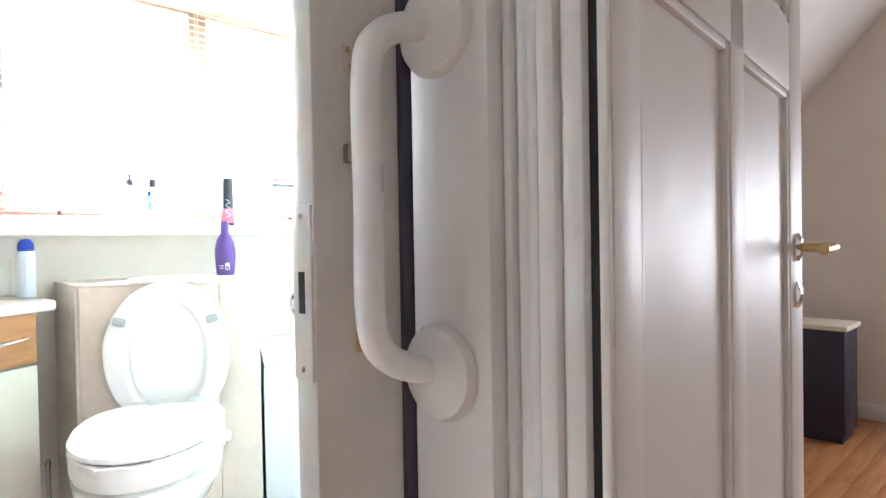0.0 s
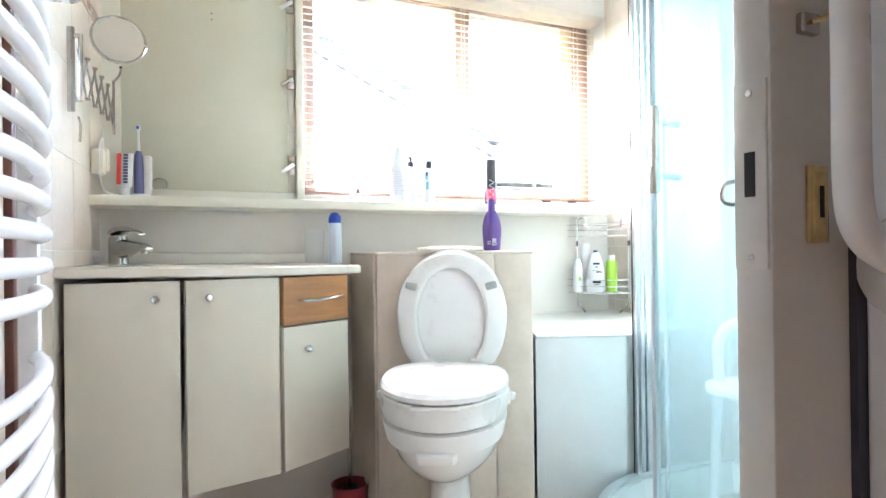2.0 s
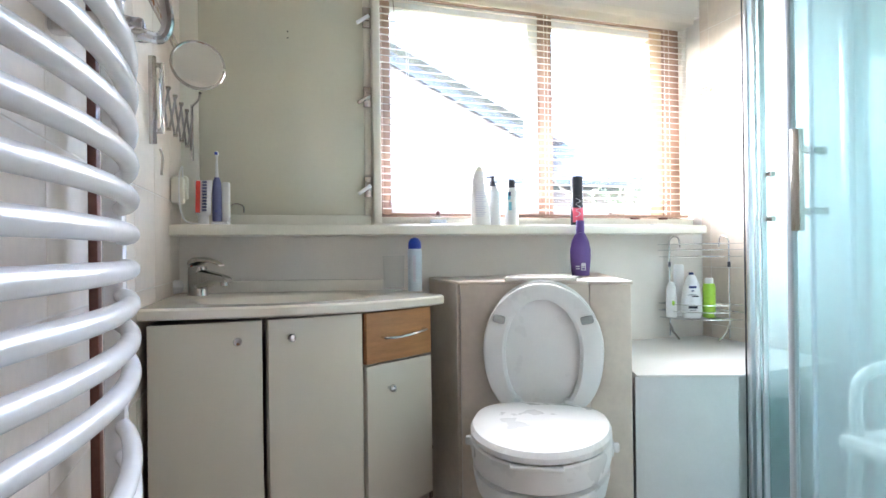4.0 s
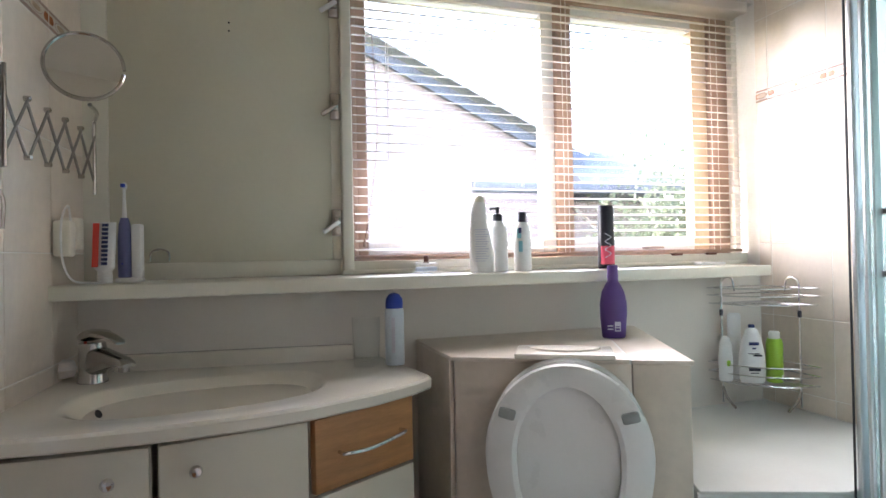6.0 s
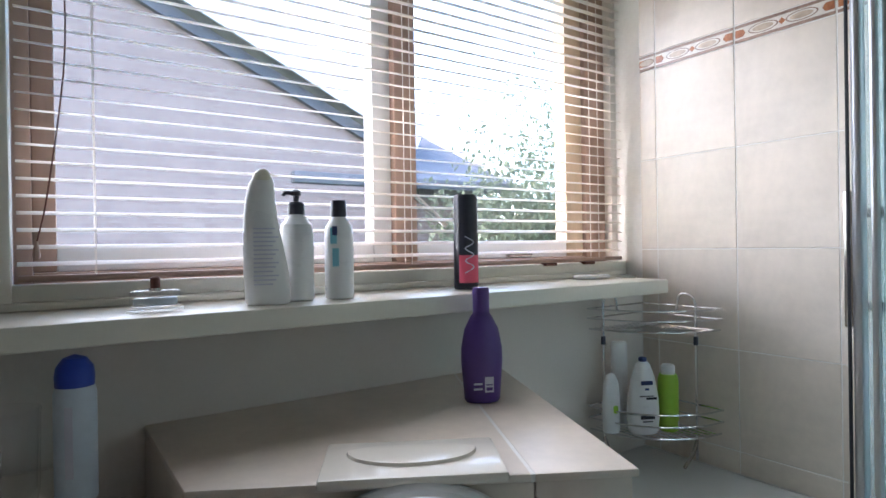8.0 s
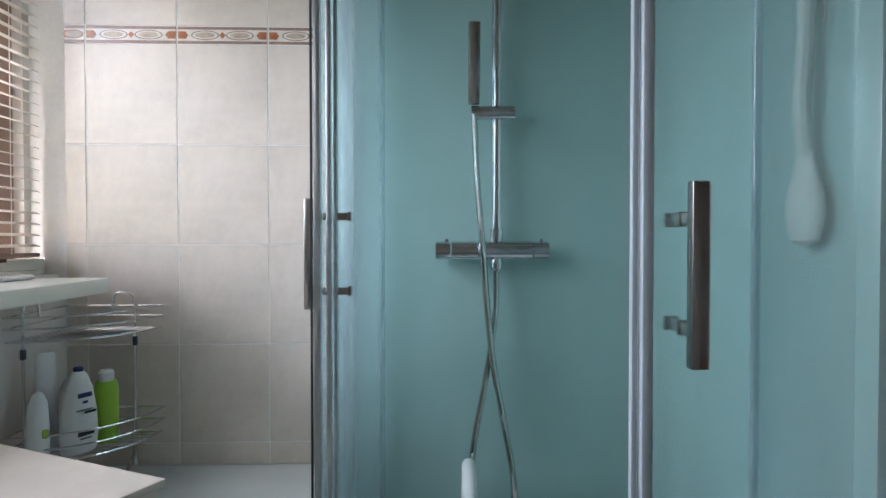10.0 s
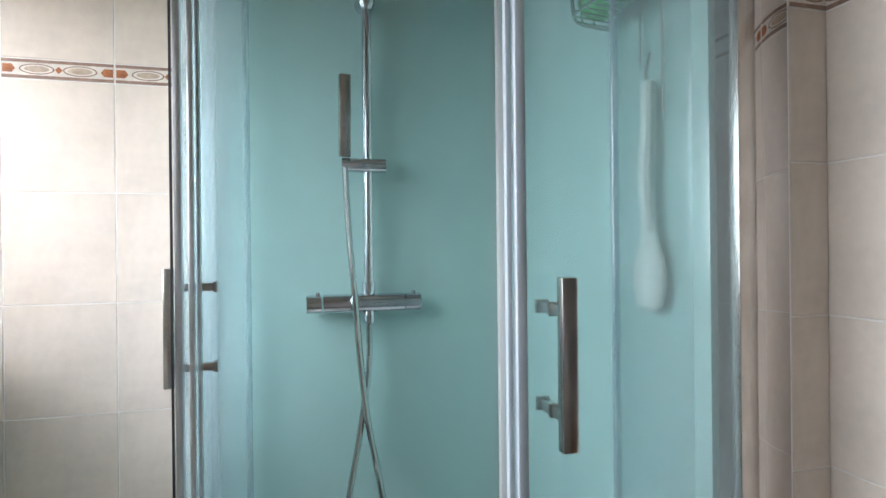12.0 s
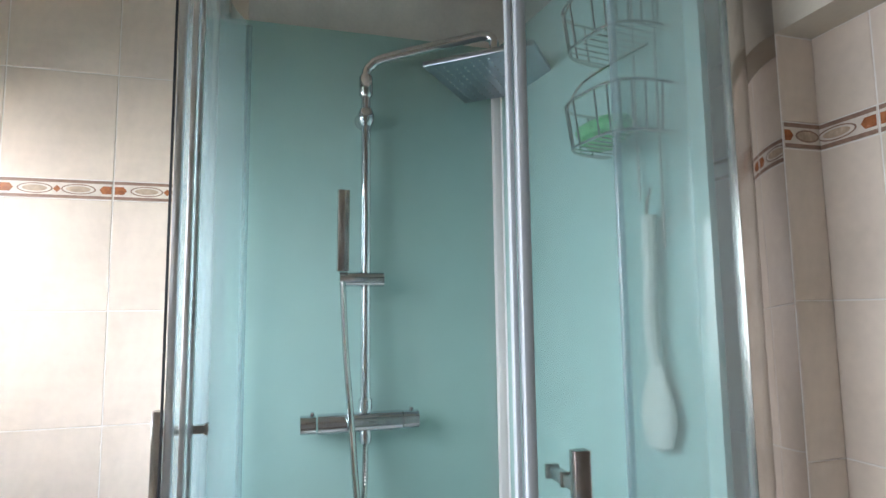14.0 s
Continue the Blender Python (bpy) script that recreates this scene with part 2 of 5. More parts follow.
def prism(poly, z0, z1, bev=0.0):
    """An upright slab over a plan outline."""
    bm = bmesh.new()
    lo = [bm.verts.new((x, y, z0)) for x, y in poly]
    hi = [bm.verts.new((x, y, z1)) for x, y in poly]
    n = len(poly)
    bm.faces.new(lo[::-1])
    bm.faces.new(hi)
    for k in range(n):
        bm.faces.new((lo[k], lo[(k + 1) % n], hi[(k + 1) % n], hi[k]))
    bmesh.ops.recalc_face_normals(bm, faces=bm.faces[:])
    if bev:
        bmesh.ops.bevel(bm, geom=bm.edges[:], offset=bev, segments=2, affect="EDGES", profile=0.5)
    return bm


def rings(loops, cap0=True, cap1=True):
    """Skin over loops of equal count."""
    bm = bmesh.new()
    vs = [[bm.verts.new(p) for p in loop] for loop in loops]
    n = len(loops[0])
    for a, b in zip(vs, vs[1:]):
        for k in range(n):
            bm.faces.new((a[k], a[(k + 1) % n], b[(k + 1) % n], b[k]))
    if cap0:
        bm.faces.new(vs[0][::-1])
    if cap1:
        bm.faces.new(vs[-1])
    bmesh.ops.recalc_face_normals(bm, faces=bm.faces[:])
    return bm


def lathe(profile, sx=1.0, sy=1.0, seg=24, lean=None):
    loops = []
    for k, (r, z) in enumerate(profile):
        dx = lean[k] if lean else 0
        loops.append([(dx + sx * r * math.cos(2 * math.pi * a / seg), sy * r * math.sin(2 * math.pi * a / seg), z) for a in range(seg)])
    return rings(loops)


def tube(pts, r, seg=10, closed=False):
    pts = [Vector(p) for p in pts]
    n = len(pts)
    loops, up = [], None
    for k, p in enumerate(pts):
        a = pts[(k - 1) % n] if closed or k > 0 else p
        b = pts[(k + 1) % n] if closed or k < n - 1 else p
        d = (b - a).normalized()
        if up is None:
            up = Vector((0, 0, 1)) if abs(d.z) < 0.9 else Vector((1, 0, 0))
        side = d.cross(up).normalized()
        up = side.cross(d).normalized()
        loops.append([p + r * (math.cos(2 * math.pi * q / seg) * side + math.sin(2 * math.pi * q / seg) * up) for q in range(seg)])
    if closed:
        loops.append(loops[0])
        return rings(loops, False, False)
    return rings(loops)


def arc(c, r, a0, a1, n, plane="xy"):
    out = []
    for k in range(n + 1):
        a = radians(a0 + (a1 - a0) * k / n)
        u, v = r * math.cos(a), r * math.sin(a)
        out.append({"xy": (c[0] + u, c[1] + v, c[2]), "xz": (c[0] + u, c[1], c[2] + v), "yz": (c[0], c[1] + u, c[2] + v)}[plane])
    return out


def smooth_path(pts, n=6):
    """Catmull-Rom through the points."""
    P = [Vector(p) for p in pts]
    P = [P[0] * 2 - P[1]] + P + [P[-1] * 2 - P[-2]]
    out = []
    for k in range(1, len(P) - 2):
        a, b, c, d = P[k - 1:k + 3]
        for q in range(n):
            t = q / n
            out.append(0.5 * ((2 * b) + (c - a) * t + (2 * a - 5 * b + 4 * c - d) * t * t + (3 * b - a - 3 * c + d) * t ** 3))
    return out + [P[-2]]


def move(bm, m):
    bmesh.ops.transform(bm, matrix=m, verts=bm.verts[:])
    return bm


def mesh_of(name, bm, material):
    me = bpy.data.meshes.new(name)
    bm.to_mesh(me)
    bm.free()
    for m in material if isinstance(material, (list, tuple)) else [material]:
        me.materials.append(m)
    me.polygons.foreach_set("use_smooth", [True] * len(me.polygons))
    me.set_sharp_from_angle(angle=radians(32))
    return me


def part(name, bm, material, parent=None, label=""):
    ob = new(name, mesh_of(name, bm, material))
    if parent:
        ob.parent = parent
    return tagged(ob, label)


def thing(name, label, category, m=None, group="", kind=""):
    ob = new(name)
    ob.empty_display_size = 0.05
    if m:
        ob.matrix_basis = m
    return tagged(ob, label, category, group, kind)


def structure(name, bm, material, label=""):
    return tagged(part(name, bm, material), label, "", "", "structure")


# ---- the rooms ----
XW, XE, YS, YN, ZC = -0.29, 1.66, 0.673, 2.22, 2.30     # bathroom, inner faces
ZSILL, YSILL, YBOARD = 1.13, 2.06, 2.275
WX0, WX1, WZ0, WZ1 = 0.36, 1.64, 1.165, 1.985            # window opening

floor = structure("floor", boxm((XW - 0.3, YS - 0.15, -0.1), (XE + 0.1, YN + 0.2, 0)), M_FLOOR, "grey tiled bathroom floor")
structure("floor_landing", boxm((-0.9, -1.7, -0.1), (0.62, YS - 0.15, 0)), M_OAK, "brown wooden landing floor")
structure("ceiling", boxm((-0.9, YS - 0.11, ZC), (XE + 0.12, YN + 0.2, ZC + 0.1)), M_CEIL, "cream painted ceiling")
structure("ceiling_landing", boxm((-0.9, -1.7, ZC), (0.62, YS - 0.11, ZC + 0.1)), M_CEIL, "cream painted landing ceiling")
wall_west = structure("wall_west", boxm((XW - 0.12, 0.52, 0), (XW - 0.0011, YN + 0.2, ZC)), M_PLASTER, "white west wall, partly tiled")
WL0, WL1 = (XW + 0.002, 1.411), (-0.243, 2.267)      # lining of the west wall towards the window
wall_lining = structure("wall_west_lining", prism([(XW + 0.0005, 1.4112), (WL0[0] - 0.0015, WL0[1]), (WL1[0] - 0.0015, WL1[1] + 0.001), (XW + 0.0005, WL1[1] + 0.001)], 0.0, ZC - 0.001), M_GROUT, "tiled west wall beside the window")
wall_east = structure("wall_east", boxm((XE + 0.0011, 0.56, 0), (XE + 0.12, YN + 0.2, ZC)), M_GROUT, "tiled east wall with a decorated border")
wall_south = structure("wall_south", boxm((0.66, 0.565, 0), (XE + 0.001, YS - 0.0011, ZC)), M_GROUT, "tiled wall beside the doorway")
structure("wall_south_head", boxm((XW - 0.006, 0.565, 2.08), (0.66, YS - 0.006, ZC)), M_PLASTER)
structure("beam", boxm((XW - 0.004, YS - 0.002, 1.815), (1.30, 0.743, ZC)), M_CEIL, "cream boxed beam over the tiled wall")
# window wall: below the sill, above, and beside the opening
structure("wall_north", boxes(
    ((XW - 0.006, YN, 0), (XE + 0.006, YN + 0.2, 1.10), 0),
    ((XW - 0.006, YBOARD + 0.02, WZ1), (0.3725, YN + 0.2, ZC), 0),
    ((0.373, YN + 0.001, 1.962), (XE + 0.0005, YN + 0.2, ZC), 0),
    ((XW - 0.006, YBOARD + 0.02, 1.10), (WX0, YN + 0.2, WZ1), 0),
    ((WX1, YBOARD + 0.02, 1.10), (XE + 0.006, YN + 0.2, WZ1), 0),
    ((WX0, YBOARD + 0.02, 1.10), (WX1, YN + 0.2, WZ0 - 0.02), 0)), M_PLASTER, "plastered outer wall around the window")
# landing and bedroom shells
structure("wall_landing_west", boxm((-0.9, -1.7, 0), (-0.8, 0.52, ZC)), M_PLASTER)
structure("wall_landing_north", boxm((-0.9, 0.52, 0), (XW - 0.12, 0.60, ZC)), M_PLASTER)
structure("wall_landing_south", boxm((-0.8, -1.7, 0), (0.56, -1.6, ZC)), M_PLASTER)
structure("wall_landing_east", boxes(((0.565, -1.6, 0), (0.65, -0.62, ZC), 0), ((0.565, -0.62, 2.10), (0.65, 0.51, ZC), 0)), M_PLASTER)
BX0, BX1, BY0, BY1 = 0.65, 4.2, -1.6, 1.9
structure("floor_bedroom", boxes(((0.62, BY0 - 0.1, -0.1), (BX1 + 0.1, 0.522, -0.012), 0), ((1.761, 0.5221, -0.1), (BX1 + 0.1, BY1 + 0.1, -0.012), 0)), M_FLOOR)
structure("wall_bedroom_east", boxes(((BX1, BY0, 0), (BX1 + 0.1, BY1, 0.72), 0), ((BX1, BY0, 1.48), (BX1 + 0.1, BY1, 2.6), 0), ((BX1, BY0, 0.72), (BX1 + 0.1, -0.86, 1.48), 0), ((BX1, 0.06, 0.72), (BX1 + 0.1, BY1, 1.48), 0)), M_PLASTER, "grey-white bedroom wall")
structure("wall_bedroom_north", boxm((1.79, BY1, 0), (BX1, BY1 + 0.1, 1.2)), M_PLASTER)
structure("wall_bedroom_west", boxm((1.70, 0.565, 0), (1.789, BY1, 2.6)), M_PLASTER)
structure("wall_bedroom_south", boxm((0.65, BY0 - 0.1, 0), (BX1, BY0, 2.6)), M_PLASTER)
structure("ceiling_bedroom", boxm((0.56, BY0 - 0.1, 2.6), (BX1 + 0.1, 0.62, 2.7)), M_CEIL)
sl = bmesh.new()
for dz in (0.0, 0.08):
    for x in (1.792, BX1):
        for y in (0.44, 1.9):
            sl.verts.new((x, y, 1.865 + 1.07 * (1.134 - y) + dz))
bmesh.ops.convex_hull(sl, input=sl.verts[:])
structure("ceiling_bedroom_slope", sl, M_DOOR, "white sloping bedroom ceiling")
structure("wall_bedroom_upper", boxes(((0.56, -1.7, 2.30), (0.648, 0.563, 2.599), 0), ((0.56, 0.564, 2.401), (1.80, 0.64, 2.66), 0)), M_PLASTER)
# unseen board, added to seal the opening behind the bedroom lamp
structure("backing_bedroom", boxm((BX1 + 0.101, -0.95, 0.66), (BX1 + 0.14, 0.15, 1.54)), M_DOOR, "white board added to close the bedroom window opening")
structure("baseboard_bedroom", boxm((BX1 - 0.015, BY0, 0), (BX1, BY1, 0.09), 0.003), M_DOOR, "white bedroom baseboard")
structure("trim_bedroom_wall", boxm((BX1 - 0.006, 0.07, 1.105), (BX1, BY1, 1.113)), M_PLASTER)

# window sill board across the whole wall
structure("window_sill_back", boxm((XW, YBOARD - 0.0395, ZSILL - 0.03), (XE - 0.001, YBOARD + 0.03, ZSILL)), M_SILL)
structure("window_sill", boxm((XW, YSILL, ZSILL - 0.03), (1.540, YBOARD - 0.04, ZSILL), 0.004), M_SILL, "cream painted sill shelf")
# window apron between sill and blind
structure("trim_window_apron", boxes(((WX0 - 0.02, YBOARD - 0.012, ZSILL + 0.001), (XE - 0.002, YBOARD + 0.03, WZ0), 0.003), ((WX0 - 0.02, YBOARD - 0.035, ZSILL + 0.0005), (1.61, YBOARD - 0.012, ZSILL + 0.012), 0.003)), M_SILL)

# board that closes the other half of the window
hatch = tagged(thing("window_shutter", "closed cream board shutter with three catches", "shutter", pose(0, YBOARD, 0)), kind="structure")
part("panel", boxes(((-0.1914, 0, 1.1705), (0.3205, 0.018, 2.29), 0.001)), M_PANEL, hatch)
for bx in (((XW - 0.004, -0.006, ZSILL + 0.001), (-0.192, 0.03, 2.29), 0.003), ((-0.1915, -0.006, ZSILL + 0.001), (0.3445, 0.03, 1.170), 0.003), ((0.345, -0.03, ZSILL + 0.001), (0.372, 0.03, 2.29), 0.004), ((0.321, -0.002, 1.171), (0.3445, 0.03, 2.29), 0.002)):
    part("frame_board", boxm(*bx), M_SILL, hatch)
for z in (1.265, 1.565, 1.83):
    la = part("catch", boxes(((0.318, -0.014, z - 0.034), (0.346, -0.002, z + 0.034), 0.002), ((0.324, -0.022, z - 0.012), (0.340, -0.012, z + 0.014), 0.003)), M_STEEL, hatch, "worn metal catch")
    part("lever", move(boxm((-0.045, -0.006, -0.006), (0.006, 0.004, 0.006), 0.003), pose(0.332, -0.022, z, 0, -35, 0)), M_ALU if z != 1.565 else M_STEEL, la)
part("clip", tube(smooth_path([(-0.105, -0.012, 1.175), (-0.103, -0.014, 1.195), (-0.085, -0.016, 1.203), (-0.066, -0.014, 1.195), (-0.064, -0.012, 1.175)], 4), 0.0025, 6), M_STEEL, hatch)
for z in (1.74, 1.76):
    part("screw_hole", move(lathe([(0.002, -0.001), (0.0025, 0.001)], seg=8), pose(0.076, -0.001, z, 90)), M_BLACK, hatch)

# the glazed window with its two lights
win = tagged(thing("window_1", "brown painted two-light window above the sill", "window", pose(0, YBOARD + 0.04, 0)), kind="structure")
part("window_frame", boxes(
    ((WX0 + 0.012, 0, WZ0 - 0.03), (0.395, 0.06, WZ1), 0.004), ((1.565, 0, WZ0 - 0.03), (WX1, 0.06, WZ1), 0.004),
    ((0.395, 0, WZ1 - 0.05), (1.565, 0.06, WZ1), 0.004), ((0.395, 0, WZ0 - 0.03), (1.565, 0.06, WZ0 + 0.015), 0.004)), M_FRAME, win)
part("mullion", boxm((0.998, -0.004, WZ0 + 0.015), (1.030, 0.056, WZ1 - 0.05), 0.004), M_FRAME, win)
for x0, x1, sw, sl0, sl1 in ((0.395, 0.998, 0.042, M_FRAME, M_DOOR), (1.030, 1.565, 0.060, M_FRAME, M_TAN)):
    sash = part("sash", boxes(((x0, 0.012, WZ0 + 0.015), (x0 + 0.030, 0.05, WZ1 - 0.05), 0.003)), sl0, win)
    part("stile", boxes(((x1 - sw, 0.012, WZ0 + 0.015), (x1, 0.05, WZ1 - 0.05), 0.003)), sl1, sash)
    for z0, z1 in ((WZ0 + 0.015, WZ0 + 0.05), (WZ1 - 0.09, WZ1 - 0.05)):
        part("rail", boxm((x0 + 0.030, 0.012, z0), (x1 - sw, 0.05, z1), 0.003), M_DOOR, sash)
    pn = part("pane", boxm((x0 + 0.030, 0.028, WZ0 + 0.05), (x1 - sw, 0.033, WZ1 - 0.09)), M_PANE, sash)
    pn.visible_shadow = False
stay = part("stay", boxes(((0, 0, 0), (0.10, 0.006, 0.012), 0.002)), M_STEEL, win)
stay.matrix_basis = pose(1.045, 0.0, 1.31, 0, 38, 0)
part("catch_plate", boxm((1.30, -0.006, WZ0 + 0.018), (1.37, 0.012, WZ0 + 0.032), 0.002), M_STEEL, win)

# the venetian blind
blind = thing("venetian_blind", "cream metal venetian blind lowered over the window", "blind", pose(0, YBOARD - 0.008, 0))
part("head_rail", boxm((0.375, -0.052, 1.930), (1.632, 0.014, 1.9615), 0.003), M_SLAT, blind)
part("bottom_rail", boxm((0.378, -0.011, WZ0 + 0.004), (1.632, 0.011, WZ0 + 0.013), 0.003), M_FRAME, blind, "brown bottom rail")
sb = bmesh.new()
prof = [(-0.0125, -0.0012), (-0.006, 0.0004), (0, 0.001), (0.006, 0.0004), (0.0125, -0.0012)]
loop = [(y, z) for y, z in prof] + [(y, z - 0.0006) for y, z in prof[::-1]]
sb = rings([[(x, y, z) for y, z in loop] for x in (0.378, 1.632)])
move(sb, pose(0, 0, 0, 13, 0, 0))
slat_me = mesh_of("slat", sb, M_SLAT)
k = 0
while WZ0 + 0.03 + 0.0235 * k < 1.925:
    sob = new("slat", slat_me)
    sob.parent = blind
    sob.location = (0, 0, WZ0 + 0.03 + 0.0235 * k)
    k += 1
for x in (0.47, 1.0, 1.54):
    part("ladder_cord", boxes(((x, -0.0135, WZ0 + 0.012), (x + 0.0014, -0.0125, 1.931), 0), ((x, 0.0125, WZ0 + 0.012), (x + 0.0014, 0.0135, 1.931), 0)), M_SLAT, blind)
part("pull_cord", tube(smooth_path([(0.415, -0.018, 1.945), (0.43, -0.02, 1.7), (0.437, -0.02, 1.5), (0.415, -0.02, 1.3), (0.40, -0.018, 1.22)], 5), 0.0011, 5), M_BROWN, blind)
part("tassel", move(lathe([(0.002, 0.02), (0.005, 0.0), (0.004, -0.004)], seg=10), pose(0.40, -0.018, 1.205)), M_FRAME, blind)
for x in (1.36, 1.49):
    part("clip", boxm((x, -0.014, WZ0 - 0.004), (x + 0.035, 0.004, WZ0 + 0.003), 0.001), M_BROWN, blind)

# ---- vanity ----
FR = [(-0.265, 1.692), (-0.14, 1.690), (-0.02, 1.698), (0.10, 1.716), (0.22, 1.752), (0.34, 1.815), (0.43, 1.878), (0.478, 1.925)]
outline = [(XW + 0.004, 1.694)] + FR + [(0.482, 1.945), (0.470, 2.02), (0.445, 2.12), (0.43, YN - 0.002), (XW + 0.004, YN - 0.002)]


def radial(poly, c, ang):
    """Where a ray from c meets the outline."""
    dx, dy = math.cos(ang), math.sin(ang)
    best = None
    for (x0, y0), (x1, y1) in zip(poly, poly[1:] + poly[:1]):
        ex, ey = x1 - x0, y1 - y0
        den = dx * ey - dy * ex
        if abs(den) < 1e-9:
            continue
        t = ((x0 - c[0]) * ey - (y0 - c[1]) * ex) / den
        u = ((x0 - c[0]) * dy - (y0 - c[1]) * dx) / den
        if t > 0 and -1e-6 <= u <= 1 + 1e-6 and (best is None or t < best):
            best = t
    return (c[0] + best * dx, c[1] + best * dy)


basin = thing("washbasin_top", "cream cast washbasin top with a bowed front", "washbasin", pose(-0.0161, 0, 0.006, 0, 1.0, 0))
C, NB = (0.04, 1.935), 96
angs = sorted([2 * math.pi * a / NB for a in range(NB)] + [math.atan2(y - C[1], x - C[0]) % (2 * math.pi) for x, y in outline])
ZB = 0.925


def shrink(f, z, inset=0.0):
    pts = []
    for a in angs:
        x, y = radial(outline, C, a)
        d = math.hypot(x - C[0], y - C[1])
        q = (d - inset) / d
        pts.append((C[0] + (x - C[0]) * q, C[1] + (y - C[1]) * q, z))
    return pts


def bowl(s, z):
    pts = []
    for a in angs:
        c, n = math.cos(a), math.sin(a)
        r = 1 / ((abs(c) / 0.215) ** 2.6 + (abs(n) / 0.15) ** 2.6) ** (1 / 2.6)
        x, y = s * r * c, s * r * n
        pts.append((C[0] + x, C[1] + y + 0.18 * x * s, z))
    return pts


part("basin", rings([shrink(0, ZB - 0.025, 0.004), shrink(0, ZB - 0.021, 0), shrink(0, ZB - 0.005, 0), shrink(0, ZB, 0.006), bowl(1.06, ZB), bowl(1.0, ZB - 0.004), bowl(0.93, ZB - 0.02), bowl(0.8, ZB - 0.06), bowl(0.55, ZB - 0.095), bowl(0.2, ZB - 0.105)], True, True), M_BASIN, basin)
part("upstand", boxm((XW + 0.12, YN - 0.035, ZB - 0.002), (0.36, YN - 0.003, ZB + 0.035), 0.006), M_BASIN, basin)
part("overflow_hole", move(lathe([(0.006, -0.001), (0.008, 0.001)], seg=12), pose(-0.13, 1.885, ZB - 0.018, 0, 60, -25)), M_BLACK, basin)
part("drain", move(lathe([(0.02, 0), (0.021, 0.002), (0.012, 0.003)], seg=20), pose(C[0], C[1], ZB - 0.1045)), M_CHROME, basin)

CZ0, CZ1 = 0.383, 0.893


def front(name, a, b, z0, z1, material, parent, gap=0.003):
    """An upright door leaf between two plan points."""
    d = Vector((b[0] - a[0], b[1] - a[1], 0))
    L = d.length
    ob = part(name, boxm((gap, 0, z0), (L - gap, 0.016, z1), 0.0015), material, parent)
    ob.matrix_basis = pose(a[0], a[1], 0, 0, 0, math.degrees(math.atan2(d.y, d.x)))
    return ob, L


def knob(parent, x, z):
    part("knob", move(lathe([(0.004, 0), (0.004, 0.01), (0.009, 0.013), (0.010, 0.018), (0.007, 0.023), (0.001, 0.024)], seg=16), pose(x, 0, z, 90, 0, 0)), M_CHROME, parent, "small chrome knob")


def unit(name, label, a, b, knob_at, drawer=False):
    u = thing(name, label, "cabinet")
    m = [Vector((*a, 0)), Vector((*b, 0))]
    n = Vector((-(b[1] - a[1]), b[0] - a[0], 0)).normalized()
    a2, b2 = m[0] + n * 0.018, m[1] + n * 0.018
    part("carcass", prism([(a2.x + 0.002, a2.y), (b2.x - 0.002, b2.y), (b2.x - 0.004, YN - 0.003), (a2.x + 0.002, YN - 0.003)], CZ0, CZ1), M_CARCASS, u)
    if drawer:
        dr, L = front("drawer", a, b, 0.768, 0.8955, M_WOOD, u)
        part("handle", tube(smooth_path([(0.05, -0.004, 0.832), (0.052, -0.022, 0.832), (0.10, -0.030, 0.831), (L - 0.09, -0.030, 0.835), (L - 0.045, -0.022, 0.838), (L - 0.043, -0.004, 0.838)], 5), 0.0035, 8), M_CHROME, dr, "bowed chrome handle")
        d, L = front("door", a, b, CZ0, 0.762, M_CAB, u)
        knob(d, 0.075, 0.70)
    else:
        d, L = front("door", a, b, CZ0, CZ1 + 0.004, M_CAB, u)
        knob(d, knob_at, 0.855)


unit("vanity_cabinet", "hanging cream vanity cabinet with one door", (-0.262, 1.712), (-0.022, 1.714), 0.185)
unit("vanity_cabinet", "hanging cream vanity cabinet with one angled door", (-0.014, 1.715), (0.215, 1.768), 0.052)
unit("vanity_cabinet", "hanging cream vanity cabinet with a beech drawer over a door", (0.222, 1.771), (0.430, 1.892), 0, True)

# faucet
fa = thing("faucet", "chrome single-lever basin faucet", "faucet", pose(-0.186, 2.090, ZB + 0.0085, 0, 0, -48))
def section(x, z, hw, hh, n=16):
    """Rounded upright section of a faucet part."""
    return [(x, hw * math.copysign(abs(math.cos(a)) ** 0.7, math.cos(a)), z + hh * math.copysign(abs(math.sin(a)) ** 0.7, math.sin(a))) for a in [2 * math.pi * q / n for q in range(n)]]


part("body", lathe([(0.028, 0), (0.028, 0.004), (0.026, 0.008), (0.0255, 0.070), (0.0235, 0.080)], seg=32), M_FAUCET, fa)
part("spout", rings([section(0.0, 0.040, 0.023, 0.032), section(0.035, 0.046, 0.022, 0.025), section(0.07, 0.050, 0.019, 0.015), section(0.105, 0.049, 0.017, 0.0095), section(0.120, 0.045, 0.016, 0.007), section(0.124, 0.043, 0.013, 0.004)]), M_FAUCET, fa)
part("aerator", move(lathe([(0.010, 0), (0.010, 0.014)], seg=16), pose(0.108, 0, 0.030)), M_FAUCET, fa)
lv = part("lever", rings([section(-0.025, 0.087, 0.012, 0.004), section(-0.018, 0.091, 0.021, 0.009), section(0.0, 0.095, 0.0245, 0.012), section(0.025, 0.099, 0.021, 0.008), section(0.06, 0.096, 0.015, 0.0045), section(0.090, 0.087, 0.013, 0.0035), section(0.096, 0.084, 0.010, 0.002)]), M_FAUCET, fa)
part("mark", boxm((-0.0275, -0.003, 0.078), (-0.0245, 0.003, 0.084), 0.001), M_RED, lv)
